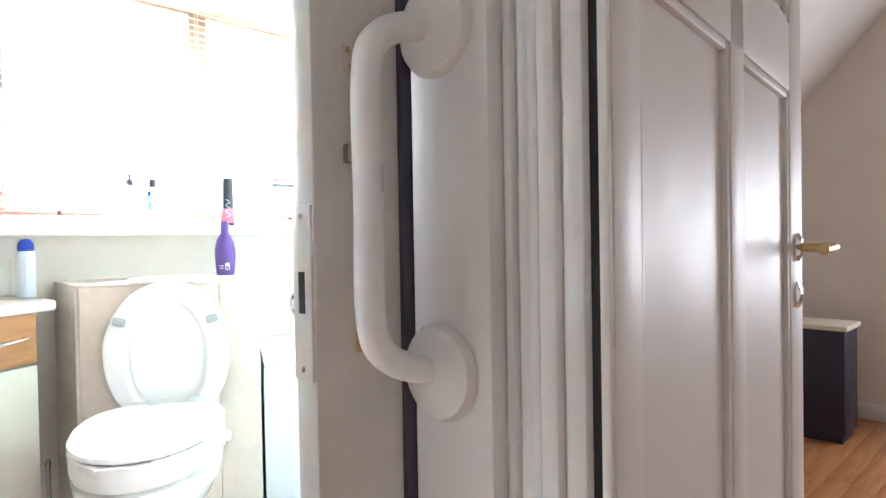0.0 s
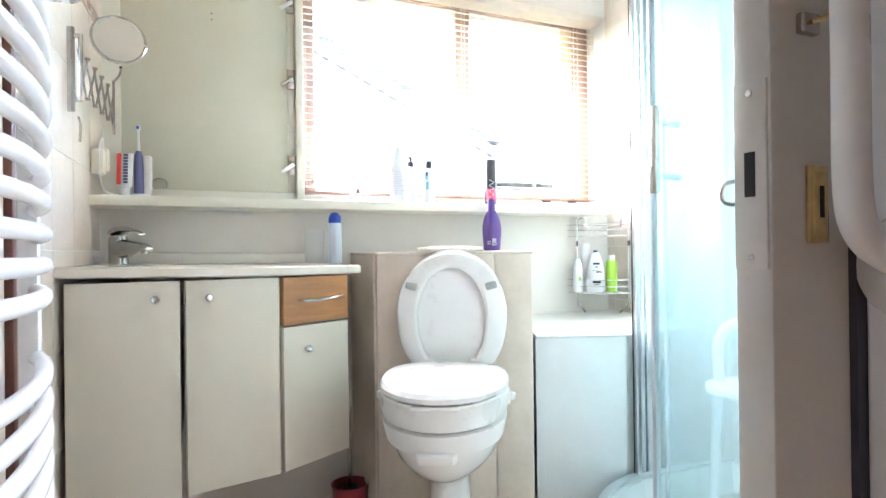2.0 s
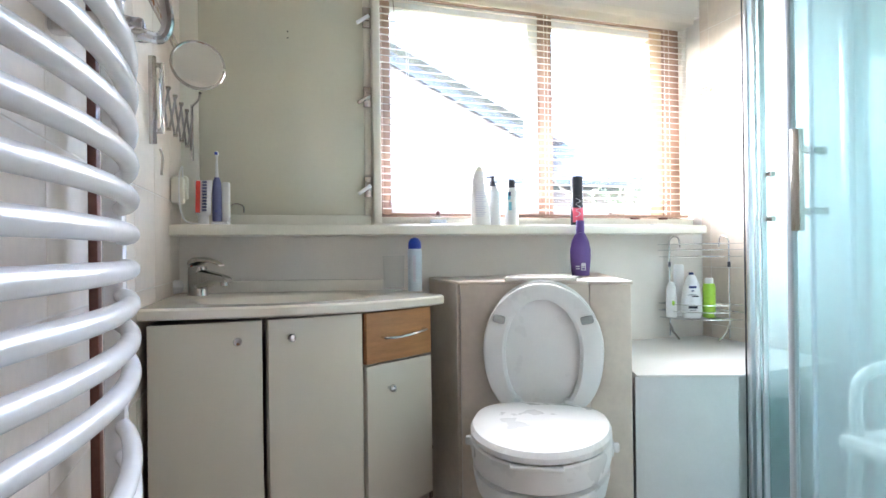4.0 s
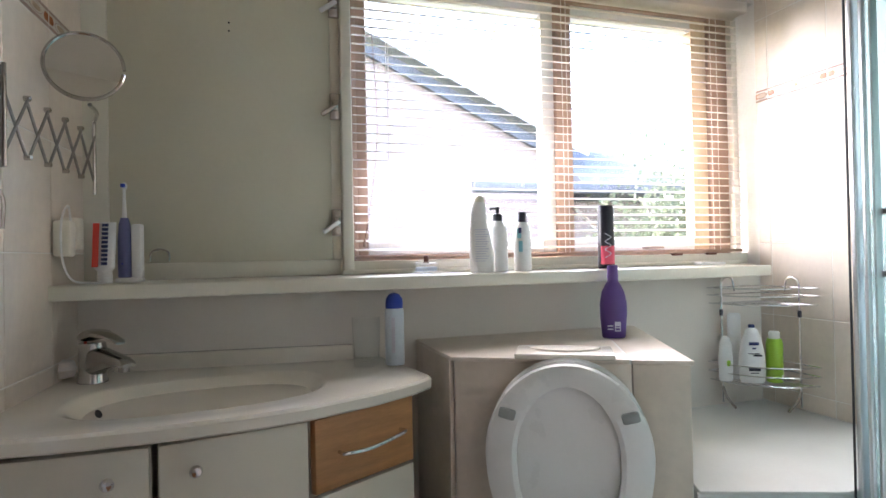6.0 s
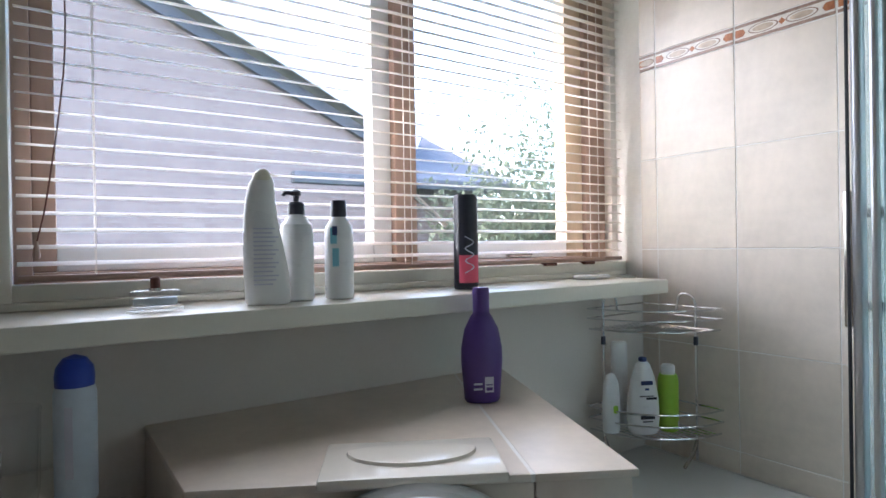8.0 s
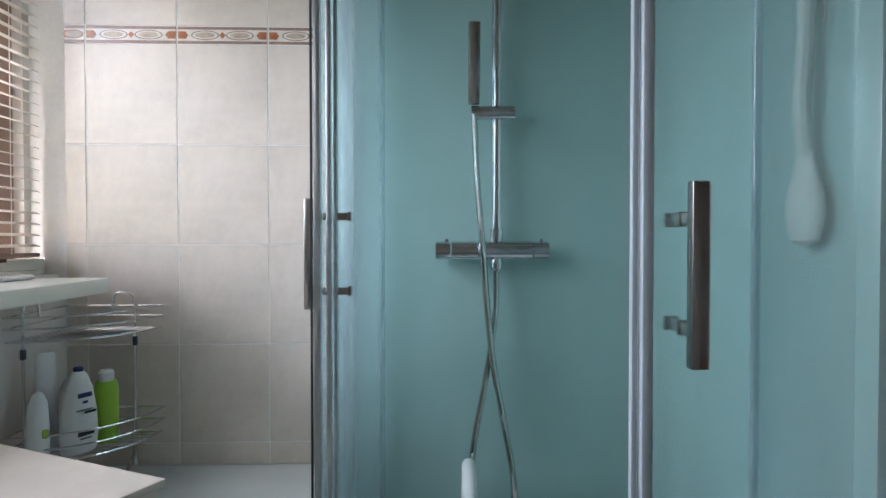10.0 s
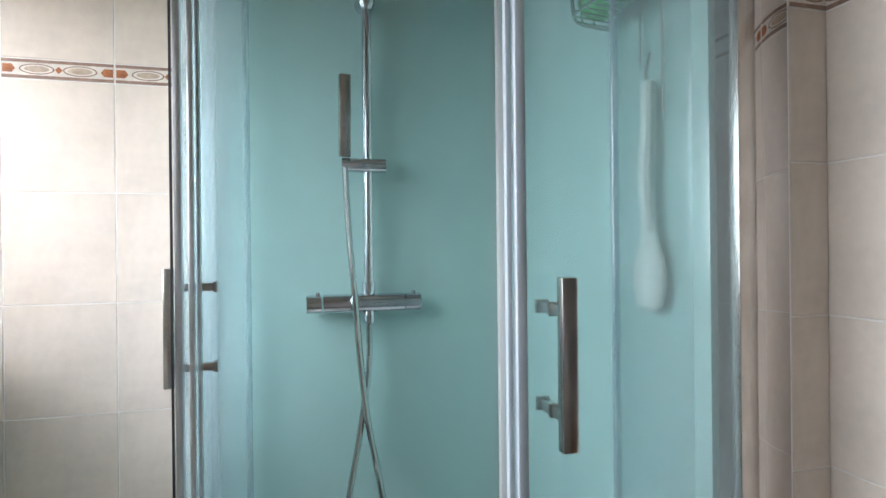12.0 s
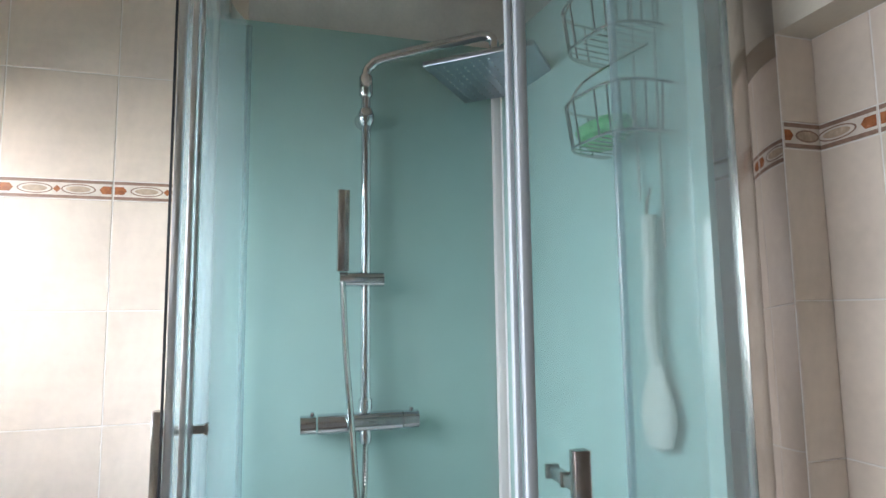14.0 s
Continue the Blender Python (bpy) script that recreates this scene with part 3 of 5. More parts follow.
so = thing("soap_dish", "small white round soap on a steel wall holder", "soap dish", pose(-0.25, 2.13, ZB + 0.010))
part("soap", lathe([(0.001, 0.002), (0.02, 0.006), (0.026, 0.022), (0.02, 0.038), (0.001, 0.042)]), M_PLASTIC, so)
part("holder", tube([(-0.035, 0.02, 0.02), (-0.03, 0, 0.003), (0.0, 0, 0.0025)], 0.0025, 6), M_STEEL, so)

# tumbler and deodorant
tu = thing("tumbler", "clear drinking glass on the basin top", "glass", pose(0.370, 2.085, ZB + 0.001))
part("glass", rings([[(r * math.cos(a * 0.2618), r * math.sin(a * 0.2618), z) for a in range(24)] for r, z in ((0.028, 0), (0.031, 0.02), (0.033, 0.11), (0.031, 0.11), (0.028, 0.02), (0.02, 0.012))]), M_TUMBLER, tu)
de = thing("deodorant_can", "pale blue deodorant can with a blue cap", "deodorant", pose(0.435, 2.075, ZB + 0.001))
part("can", lathe([(0.021, 0), (0.022, 0.002), (0.022, 0.122), (0.020, 0.13)]), M_DEO, de)
part("cap", lathe([(0.020, 0.130), (0.0205, 0.142), (0.019, 0.152), (0.012, 0.162), (0.001, 0.166)]), M_BLUE, de, "blue domed cap")
part("print", move(boxm((-0.004, -0.0228, 0.03), (0.004, -0.0215, 0.11)), pose(0, 0, 0, 0, 0, -20)), M_LABEL, de)

# toilet brush on the floor
tb = thing("toilet_brush", "toilet brush standing in a dark red pot", "toilet brush", pose(0.47, 2.05, 0))
part("pot", rings([[(r * math.cos(a * 0.2618), r * math.sin(a * 0.2618), z) for a in range(24)] for r, z in ((0.045, 0), (0.05, 0.01), (0.058, 0.2), (0.062, 0.215), (0.058, 0.215), (0.052, 0.19), (0.04, 0.02))]), M_POT, tb)
part("handle", lathe([(0.006, 0.02), (0.006, 0.44), (0.009, 0.45), (0.004, 0.462)], seg=12), M_STEEL, tb, "steel stick")
part("bristles", lathe([(0.02, 0.03), (0.035, 0.05), (0.035, 0.19), (0.02, 0.205)], seg=16), M_BLACK, tb)

# ---- cistern box and toilet ----
BA, BB = Vector((0.53, 1.935, 0)), Vector((0.945, 1.700, 0))
BANG = math.degrees(math.atan2(BB.y - BA.y, BB.x - BA.x))
BL = (BB - BA).length
BZ = 0.96
cis = thing("cistern_box", "beige tiled box that hides the toilet cistern", "cistern")
part("core", prism([(0.536, 1.948), (0.938, 1.720), (1.165, YN - 0.002), (0.537, YN - 0.002)], 0, BZ - 0.010), M_GROUT, cis)
for a, b, z0, z1 in ((0.002, 0.3655, 0.0, BZ - 0.010), (0.367, BL, 0.0, BZ - 0.010)):
    t = part("tile", boxm((a, 0, z0), (b, 0.012, z1), 0.002), M_TILE, cis)
    t.matrix_basis = pose(BA.x, BA.y, 0, 0, 0, BANG)
part("side_tile", prism([(0.524, 1.945), (0.536, 1.948), (0.537, YN - 0.003), (0.524, YN - 0.003)], 0, BZ - 0.010, 0.002), M_TILE, cis)
part("side_tile", prism([(0.940, 1.712), (0.951, 1.706), (1.178, YN - 0.003), (1.167, YN - 0.003)], 0, BZ - 0.010, 0.002), M_TILE, cis)
part("top_tile", prism([(0.523, 1.932), (0.842, 1.752), (1.07, YN - 0.003), (0.523, YN - 0.003)], BZ - 0.010, BZ, 0.003), M_TILE, cis)
part("top_tile", prism([(0.845, 1.750), (0.948, 1.692), (1.185, YN - 0.003), (1.073, YN - 0.003)], BZ - 0.010, BZ, 0.003), M_TILE, cis)
part("grout_joint", prism([(0.8405, 1.7545), (0.8465, 1.7510), (1.0745, YN - 0.004), (1.0685, YN - 0.004)], BZ - 0.0099, BZ - 0.0012), M_GROUT, cis)
fl = thing("flush_plate", "cream plastic flush plate on top of the cistern box", "flush plate", pose(0.747, 1.846, BZ + 0.0005, 0, 0, BANG))
part("plate", boxm((-0.100, -0.058, 0), (0.100, 0.058, 0.012), 0.004), M_BASIN, fl)
part("button", rings([[(0.075 * math.cos(a) * s, 0.015 + (0.045 if math.sin(a) < 0 else 0.02) * math.sin(a) * s, z) for a in [2 * math.pi * q / 32 for q in range(32)]] for s, z in ((1.0, 0.011), (0.98, 0.0155), (0.85, 0.0165))]), M_BASIN, fl)

# toilet: u away from the box, v across
TO = pose(0.734, 1.819, 0, 0, 0, BANG - 90)   # local x points away from the box


def egg(s, u0, u1, w, z, n=40, back=0.3):
    """Egg outline between u0 and u1 with half width w."""
    pts = []
    uc = u0 + (u1 - u0) * 0.42
    for k in range(n):
        a = 2 * math.pi * k / n
        c, q = math.cos(a), math.sin(a)
        lu = (u1 - uc) if c > 0 else (uc - u0)
        p = 2.0 if c > 0 else 2.8
        pts.append((uc + s * lu * math.copysign(abs(c) ** (2 / p), c), s * w * math.copysign(abs(q) ** (2 / p), q), z))
    return pts


wc = thing("toilet", "white ceramic toilet with its seat and lid folded up", "toilet", TO)
part("bowl", rings([egg(1, 0.02, 0.30, 0.085, 0.0), egg(1, 0.02, 0.285, 0.070, 0.10), egg(1, 0.02, 0.275, 0.056, 0.28), egg(1, 0.02, 0.285, 0.056, 0.345), egg(1, 0.02, 0.31, 0.064, 0.372), egg(1, 0.018, 0.35, 0.084, 0.390), egg(1, 0.016, 0.395, 0.110, 0.412), egg(1, 0.013, 0.43, 0.133, 0.442), egg(1, 0.01, 0.450, 0.147, 0.480), egg(1, 0.01, 0.455, 0.151, 0.530), egg(0.96, 0.01, 0.455, 0.151, 0.545)]), M_CERAMIC, wc)
# folded-up seat ring and lid, leaning on the box


def oval(s, w, z0, z1, x, n=48):
    zc, h = (z0 + z1) / 2, (z1 - z0) / 2
    out = []
    for k in range(n):
        a = 2 * math.pi * k / n
        c, q = math.cos(a), math.sin(a)
        out.append((x, s * w * (c if q > 0 else math.copysign(abs(c) ** 0.62, c)) * (1.0 + 0.06 * q * (q < 0)) + 0.002, zc + s * h * (q if q > 0 else -abs(q) ** 0.8)))
    return out


lid2 = part("lid", rings([oval(0.97, 0.162, 0.590, 0.966, 0.016), oval(1, 0.162, 0.590, 0.966, 0.020), oval(1, 0.162, 0.590, 0.966, 0.028), oval(0.97, 0.162, 0.590, 0.966, 0.033)]), M_PLASTIC, wc, "white folded-up lid")
ring = part("seat_ring", rings([oval(0.98, 0.163, 0.592, 0.955, 0.036), oval(1, 0.165, 0.590, 0.957, 0.041), oval(0.985, 0.165, 0.590, 0.957, 0.054), oval(0.95, 0.163, 0.592, 0.955, 0.058), oval(1.06, 0.104, 0.618, 0.915, 0.058), oval(1.0, 0.102, 0.618, 0.912, 0.052), oval(1.0, 0.102, 0.618, 0.912, 0.036)], False, False), M_PLASTIC, wc, "white folded-up seat ring")
for v in (-1, 1):
    part("buffer", move(boxm((0, -0.017, -0.011), (0.010, 0.017, 0.011), 0.005), pose(0.055, v * 0.1185 + 0.003, 0.858, v * 14, 0, 0)), M_PAD, wc, "grey rubber buffer")
    part("hinge", boxm((0.02, v * 0.075 - 0.018, 0.545), (0.06, v * 0.075 + 0.018, 0.640), 0.006), M_PLASTIC, wc)

rs = thing("raised_toilet_seat", "white plastic raised toilet seat with a closed lid", "toilet seat", TO @ pose(0, 0, 0.546))
part("riser", rings([egg(0.95, 0.075, 0.475, 0.158, 0.001), egg(0.985, 0.072, 0.480, 0.162, 0.004), egg(1.0, 0.07, 0.484, 0.165, 0.020), egg(1.0, 0.07, 0.485, 0.167, 0.060), egg(0.99, 0.07, 0.484, 0.166, 0.064)]), M_PLASTIC, rs)
part("clamp_ring", rings([egg(0.95, 0.075, 0.462, 0.152, -0.058), egg(0.985, 0.074, 0.468, 0.156, -0.054), egg(1.0, 0.072, 0.476, 0.161, -0.020), egg(1.0, 0.072, 0.478, 0.162, -0.006), egg(0.97, 0.074, 0.476, 0.160, -0.003)]), M_PLASTIC, rs, "white lower clamp ring")
part("lid", rings([egg(0.99, 0.072, 0.480, 0.164, 0.0655), egg(1.0, 0.07, 0.484, 0.167, 0.069), egg(1.0, 0.07, 0.484, 0.167, 0.080), egg(0.97, 0.072, 0.48, 0.166, 0.090), egg(0.80, 0.08, 0.475, 0.162, 0.097), egg(0.4, 0.1, 0.45, 0.156, 0.101)]), M_PLASTIC, rs)
part("lip", boxm((0.465, -0.055, 0.055), (0.488, 0.055, 0.064), 0.004), M_PLASTIC, rs)
part("front_tab", prism([(0.455, -0.05), (0.487, -0.04), (0.487, 0.04), (0.455, 0.05)], -0.066, -0.046, 0.004), M_PLASTIC, rs)
for v in (-1, 1):
    part("clamp", boxes(((0.22, v * 0.165 - 0.006, 0.012), (0.25, v * 0.165 + 0.006, 0.05), 0.004), ((0.226, v * 0.177 - 0.008, 0.02), (0.244, v * 0.177 + 0.008, 0.042), 0.005)), M_PLASTIC, rs)

# shampoo on the cistern box
pb = thing("shampoo_bottle", "purple shampoo bottle on the cistern box", "bottle", pose(0.985, 2.02, BZ + 0.001, 0, 0, -25))
part("bottle", lathe([(0.026, 0), (0.029, 0.004), (0.0335, 0.06), (0.0335, 0.085), (0.028, 0.115), (0.018, 0.135), (0.013, 0.142)], 1, 0.62, 28), M_PURPLE, pb)
part("cap", lathe([(0.0135, 0.142), (0.0135, 0.178), (0.012, 0.182)], 1, 0.9, 20), M_PURPLE, pb)
part("label_print", boxes(((0.0, -0.0208, 0.018), (0.014, -0.0200, 0.042), 0), ((-0.018, -0.0206, 0.022), (-0.004, -0.0198, 0.025), 0), ((-0.018, -0.0206, 0.030), (-0.004, -0.0198, 0.033), 0)), M_LABEL, pb)
part("label_window", boxes(((0.002, -0.0212, 0.021), (0.012, -0.0204, 0.026), 0), ((0.002, -0.0212, 0.029), (0.012, -0.0204, 0.031), 0)), M_PURPLE, pb)

# ---- things on the sill ----
ZS = ZSILL + 0.001


def bottle(name, label, at, prof, material, cap_prof, cap_mat, sx=1.0, sy=1.0, rz=0, lean=None, category="bottle"):
    o = thing(name, label, category, pose(*at, 0, 0, rz))
    part("body", lathe(prof, sx, sy, 28, lean), material, o)
    if cap_prof:
        part("cap", lathe(cap_prof, sx, sy, 20), cap_mat, o)
    return o


cv = thing("lotion_bottle", "tall curved white lotion bottle on the sill", "bottle", pose(0.670, 2.115, ZS, 0, 0, -12))
part("body", lathe([(0.029, 0), (0.0315, 0.004), (0.0315, 0.045), (0.0275, 0.085), (0.0235, 0.12), (0.0205, 0.15), (0.0175, 0.172), (0.012, 0.182)], 1, 0.62, 28, [0.003, 0.003, 0.001, -0.003, -0.006, -0.006, -0.004, -0.002]), M_PLASTIC, cv)
part("cap", lathe([(0.014, 0.176), (0.012, 0.186), (0.006, 0.192), (0.001, 0.193)], 1, 0.7, 20, [-0.003, -0.003, -0.002, -0.001]), M_SILL, cv)
part("print", boxes(*[((-0.018, -0.0200, 0.028 + 0.006 * q), (0.008 + 0.004 * (q % 3), -0.0190, 0.030 + 0.006 * q), 0) for q in range(14)]), M_LABEL, cv)
pu = thing("pump_bottle", "white pump bottle with a black pump head", "bottle", pose(0.726, 2.140, ZS, 0, 0, -20))
part("body", lathe([(0.023, 0), (0.025, 0.003), (0.025, 0.10), (0.023, 0.115), (0.013, 0.127), (0.011, 0.130)]), M_PLASTIC, pu)
pump = part("pump", lathe([(0.0125, 0.130), (0.0125, 0.146), (0.010, 0.149), (0.005, 0.150), (0.005, 0.158), (0.008, 0.159), (0.008, 0.165), (0.004, 0.168)], seg=18), M_BLACKP, pu, "black pump")
part("nozzle", tube([(0, 0, 0.163), (-0.016, -0.002, 0.163), (-0.02, -0.002, 0.158)], 0.0035, 8), M_BLACKP, pump)
wh = bottle("lotion_bottle", "slim white lotion bottle with a black cap", (0.793, 2.135, ZS), [(0.021, 0), (0.0225, 0.003), (0.0225, 0.095), (0.021, 0.112), (0.013, 0.124), (0.012, 0.127)], M_PLASTIC, [(0.0125, 0.127), (0.0125, 0.150), (0.0115, 0.153)], M_BLACKP)
part("print", move(boxes(((-0.009, -0.0235, 0.085), (0.001, -0.0222, 0.11), 0), ((-0.006, -0.0235, 0.05), (0.004, -0.0222, 0.078), 0)), pose(0, 0, 0, 0, 0, -35)), [M_CYAN], wh)
part("print", move(boxes(((-0.004, -0.0240, 0.098), (0.004, -0.0228, 0.112), 0.0005)), pose(0, 0, 0, 0, 0, -40)), M_NAVYT, wh)
sp = bottle("spray_can", "black spray can with a pink print", (1.050, 2.145, ZS), [(0.0215, 0), (0.0225, 0.002), (0.0225, 0.10), (0.0215, 0.104)], M_BLACKP, [(0.0222, 0.104), (0.0222, 0.166), (0.0205, 0.172)], M_BLACKP, category="spray can")
part("print", rings([[(0.0229 * math.cos(a), 0.0229 * math.sin(a), z) for a in [radians(200 + 9 * q) for q in range(13)]] + [(0.0226 * math.cos(a), 0.0226 * math.sin(a), z) for a in [radians(308 - 9 * q) for q in range(13)]] for z in (0.012, 0.03, 0.062)]), M_PINK, sp, "pink printed patch")
part("script", tube(smooth_path([(0.0236 * math.cos(radians(230 + 40 * (q % 2))), 0.0236 * math.sin(radians(230 + 40 * (q % 2))), 0.03 + 0.011 * q) for q in range(7)], 4), 0.0011, 5), M_LABEL, sp)
pf = thing("perfume_bottle", "small clear glass perfume bottle", "perfume", pose(0.527, 2.12, ZS, 0, 0, -8))
part("glass", boxes(((-0.034, -0.013, 0), (0.034, 0.013, 0.005), 0.002), ((-0.030, -0.011, 0.005), (0.030, 0.011, 0.028), 0.006)), M_TUMBLER, pf)
part("liquid", boxm((-0.026, -0.008, 0.007), (0.026, 0.008, 0.018), 0.003), M_DEO, pf)
part("collar", lathe([(0.008, 0.0262), (0.008, 0.030)], seg=14), M_STEEL, pf)
part("cap", lathe([(0.006, 0.030), (0.006, 0.043), (0.004, 0.045)], seg=14), M_BROWN, pf)
dh = thing("soap_tray", "flat white dish on the sill", "dish", pose(1.44, 2.19, ZS))
part("dish", boxm((-0.045, -0.018, 0), (0.045, 0.018, 0.009), 0.004), M_PLASTIC, dh)
# toothpaste and electric toothbrush
tp = thing("toothpaste_tube", "white and red toothpaste tube standing on its cap", "toothpaste", pose(-0.172, 2.135, ZS, 0, 0, -8))
part("cap", lathe([(0.014, 0), (0.015, 0.003), (0.014, 0.024)], seg=18), M_PLASTIC, tp)
part("tube", rings([[(sx * math.cos(a), sy * math.sin(a), z) for a in [2 * math.pi * q / 24 for q in range(24)]] for sx, sy, z in ((0.013, 0.012, 0.0245), (0.0195, 0.015, 0.032), (0.022, 0.010, 0.09), (0.024, 0.002, 0.128))]), M_PLASTIC, tp)
part("red_band", move(boxm((-0.0175, -0.001, -0.046), (-0.0055, 0.001, 0.046)), pose(0, -0.0155, 0.080, -6.5, 0, 0)), M_RED, tp, "red printed band")
part("print", move(boxes(*[((0.000, -0.001, -0.042 + 0.009 * q), (0.012, 0.001, -0.036 + 0.009 * q), 0) for q in range(10)]), pose(0, -0.0158, 0.080, -6.5, 0, 0)), M_NAVYT, tp)
eb = thing("electric_toothbrush", "blue and white electric toothbrush on its charger", "toothbrush", pose(-0.128, 2.145, ZS, 0, 0, -10))
part("base", boxm((-0.022, -0.02, 0), (0.026, 0.022, 0.010), 0.004), M_PLASTIC, eb)
part("tube_holder", boxm((0.006, -0.006, 0.010), (0.026, 0.018, 0.125), 0.004), M_PLASTIC, eb)
hd = part("handle", lathe([(0.013, 0.0105), (0.0145, 0.015), (0.0145, 0.09), (0.012, 0.125), (0.008, 0.138)], 0.95, 1, 20, [-0.008] * 5), M_BRUSH, eb, "grey-blue handle")
part("grip", move(boxm((-0.008, -0.003, 0.07), (0.008, 0.003, 0.128), 0.0028), pose(-0.008, -0.0125, 0, -3)), M_TEXT, hd)
part("indicator", move(lathe([(0.0015, 0), (0.002, 0.001), (0.001, 0.0015)], seg=10), pose(-0.008, -0.0145, 0.04, 90)), M_BLUE, hd)
part("brush_neck", lathe([(0.005, 0.1385), (0.003, 0.19), (0.0035, 0.20), (0.006, 0.203), (0.006, 0.21), (0.003, 0.214)], seg=12, lean=[-0.008] * 6), M_PLASTIC, eb)
part("bristles", move(boxm((-0.004, -0.011, -0.004), (0.004, -0.003, 0.004), 0.001), pose(-0.008, 0, 0.207)), M_BLUE, eb)
# charger box and cable in the corner
ch = thing("wall_charger", "cream plastic wall charger with a hanging cable", "charger", pose(-0.2505, 2.105, 1.188, 0, 0, 87))
part("box", boxm((-0.030, -0.034, 0), (0.004, -0.001, 0.072), 0.006), M_SILL, ch)
part("cup", boxm((0.006, -0.038, 0.014), (0.040, -0.001, 0.080), 0.006), M_SILL, ch)
part("cable", tube(smooth_path([(-0.015, -0.03, 0.07), (-0.035, -0.032, 0.10), (-0.058, -0.028, 0.07), (-0.058, -0.028, 0.0), (-0.035, -0.036, -0.045), (0.0, -0.06, -0.055), (0.03, -0.085, -0.055)], 6), 0.0022, 6), M_PLASTIC, ch)

# ---- shaving mirror on its folding arm ----
sm = thing("shaving_mirror", "round shaving mirror on a chrome scissor arm", "mirror", pose(XW, 1.80, 1.40))
part("wall_bar", boxes(((0.028, -0.006, -0.10), (0.044, 0.006, 0.10), 0.002)), M_FAUCET, sm)
part("rod", tube([(0.056, 0, -0.075), (0.056, 0, 0.085)], 0.005, 10), M_FAUCET, sm)
for z in (-0.07, 0.08):
    part("bracket", tube([(0.040, 0, z), (0.056, 0, z)], 0.006, 8), M_FAUCET, sm)
pts0 = [(0.050 + 0.0068 * q, 0.02 + 0.078 * q) for q in range(6)]
for q in range(5):
    (x0, y0), (x1, y1) = pts0[q], pts0[q + 1]
    for za, zb in ((-0.045, 0.055), (0.055, -0.045)):
        off = 0.002 if za < 0 else -0.002
        part("arm_link", tube([(x0 + off, y0, za), (x1 + off, y1, zb)], 0.0028, 6), M_ARM, sm)
for q in range(1, 5):
    for z in (-0.045, 0.055):
        part("rivet", move(lathe([(0.0048, -0.005), (0.0048, 0.005), (0.002, 0.0065)], seg=10), pose(pts0[q][0], pts0[q][1], z, 0, 90, 0)), M_STEEL, sm)
part("end_rod", tube([(pts0[5][0], pts0[5][1], -0.075), (pts0[5][0], pts0[5][1], 0.09)], 0.004, 8), M_FAUCET, sm)
part("hook", tube(smooth_path([(0.050, 0.0, -0.11), (0.054, 0.004, -0.13), (0.052, 0.004, -0.17)], 4), 0.003, 6), M_STEEL, sm)
mm = pose(0.118, 0.20, 0.147, 82, 0, 12)
rim = part("mirror_rim", tube([mm @ Vector(p) for p in arc((0, 0, 0), 0.0655, 0, 352, 44)], 0.004, 8), M_FAUCET, sm)
part("mirror_glass", move(lathe([(0.0638, -0.002), (0.0638, 0.002)], seg=44), mm), M_MIRROR, sm)
part("fork", tube(smooth_path([(pts0[5][0], pts0[5][1], 0.085), (0.108, 0.33, 0.088), (0.120, 0.225, 0.080)], 4), 0.004, 8), M_FAUCET, sm)

# ---- towel radiator on the west wall ----
ra = thing("towel_radiator", "white curved-bar towel radiator on the west wall", "radiator")
RY0, RY1, RX = 0.70, 1.30, XW + 0.055
for y in (RY0, RY1):
    part("upright", boxm((RX - 0.018, y - 0.014, 0.28), (RX + 0.012, y + 0.014, 1.62), 0.008), M_RAD, ra)
bar = tube([(RX + 0.004 + 0.052 * math.sin(math.pi * q / 16) ** 0.8, RY0 + (RY1 - RY0) * q / 16, 0) for q in range(17)], 0.0115, 12)
bar_me = mesh_of("bar", bar, M_RAD)
for z in [0.905 + 0.0425 * q for q in range(10)] + [1.43 + 0.0425 * q for q in range(4)] + [0.80 - 0.0425 * q for q in range(11)]:
    b = new("bar", bar_me)
    b.parent = ra
    b.location = (0, 0, z)
for y in (0.86, 1.2):
    part("wall_bracket", boxes(((XW, y - 0.012, 1.335), (RX + 0.04, y + 0.012, 1.365), 0.004)), M_CHROME, ra)
hk = thing("towel_hook", "chrome towel hook clipped to the radiator", "hook", pose(RX + 0.030, 1.19, 1.338))
part("clip", boxes(((-0.015, -0.03, 0.0), (0.03, 0.03, 0.016), 0.005)), M_CHROME, hk)
part("arm", tube(smooth_path([(0.02, 0.0, 0.004), (0.045, 0.0, 0.0), (0.055, 0.0, 0.02), (0.052, 0, 0.05)], 4), 0.008, 10), M_CHROME, hk)
structure("trim_batten", boxm((XW - 0.004, 1.385, 0.0), (XW + 0.012, 1.410, ZC - 0.002), 0.002), M_BROWN, "dark brown wooden batten")

# ---- ledge between cistern and shower, with the corner rack ----
ZL = 0.70
le = thing("boxed_ledge", "low boxed ledge with a white top and pale blue front", "ledge")
part("body", prism([(0.975, 1.716), (1.215, 1.622), (XE - 0.002, 1.650), (XE - 0.002, YN - 0.002), (1.20, YN - 0.002)], 0, ZL - 0.008), M_LEDGE, le)
part("front_panel", prism([(0.962, 1.709), (1.222, 1.607), (1.226, 1.617), (0.967, 1.719)], 0.0, ZL - 0.0085, 0.002), M_PALE, le, "pale blue front panel")
part("top", prism([(0.962, 1.702), (1.225, 1.600), (XE - 0.001, 1.640), (XE - 0.001, YN - 0.001), (1.19, YN - 0.001)], ZL - 0.008, ZL, 0.003), M_LEDGE, le, "white ledge top")

CX, CY = XE - 0.012, YN - 0.012
rk = thing("corner_rack", "chrome wire corner rack standing on the ledge", "rack", pose(CX, CY, ZL))


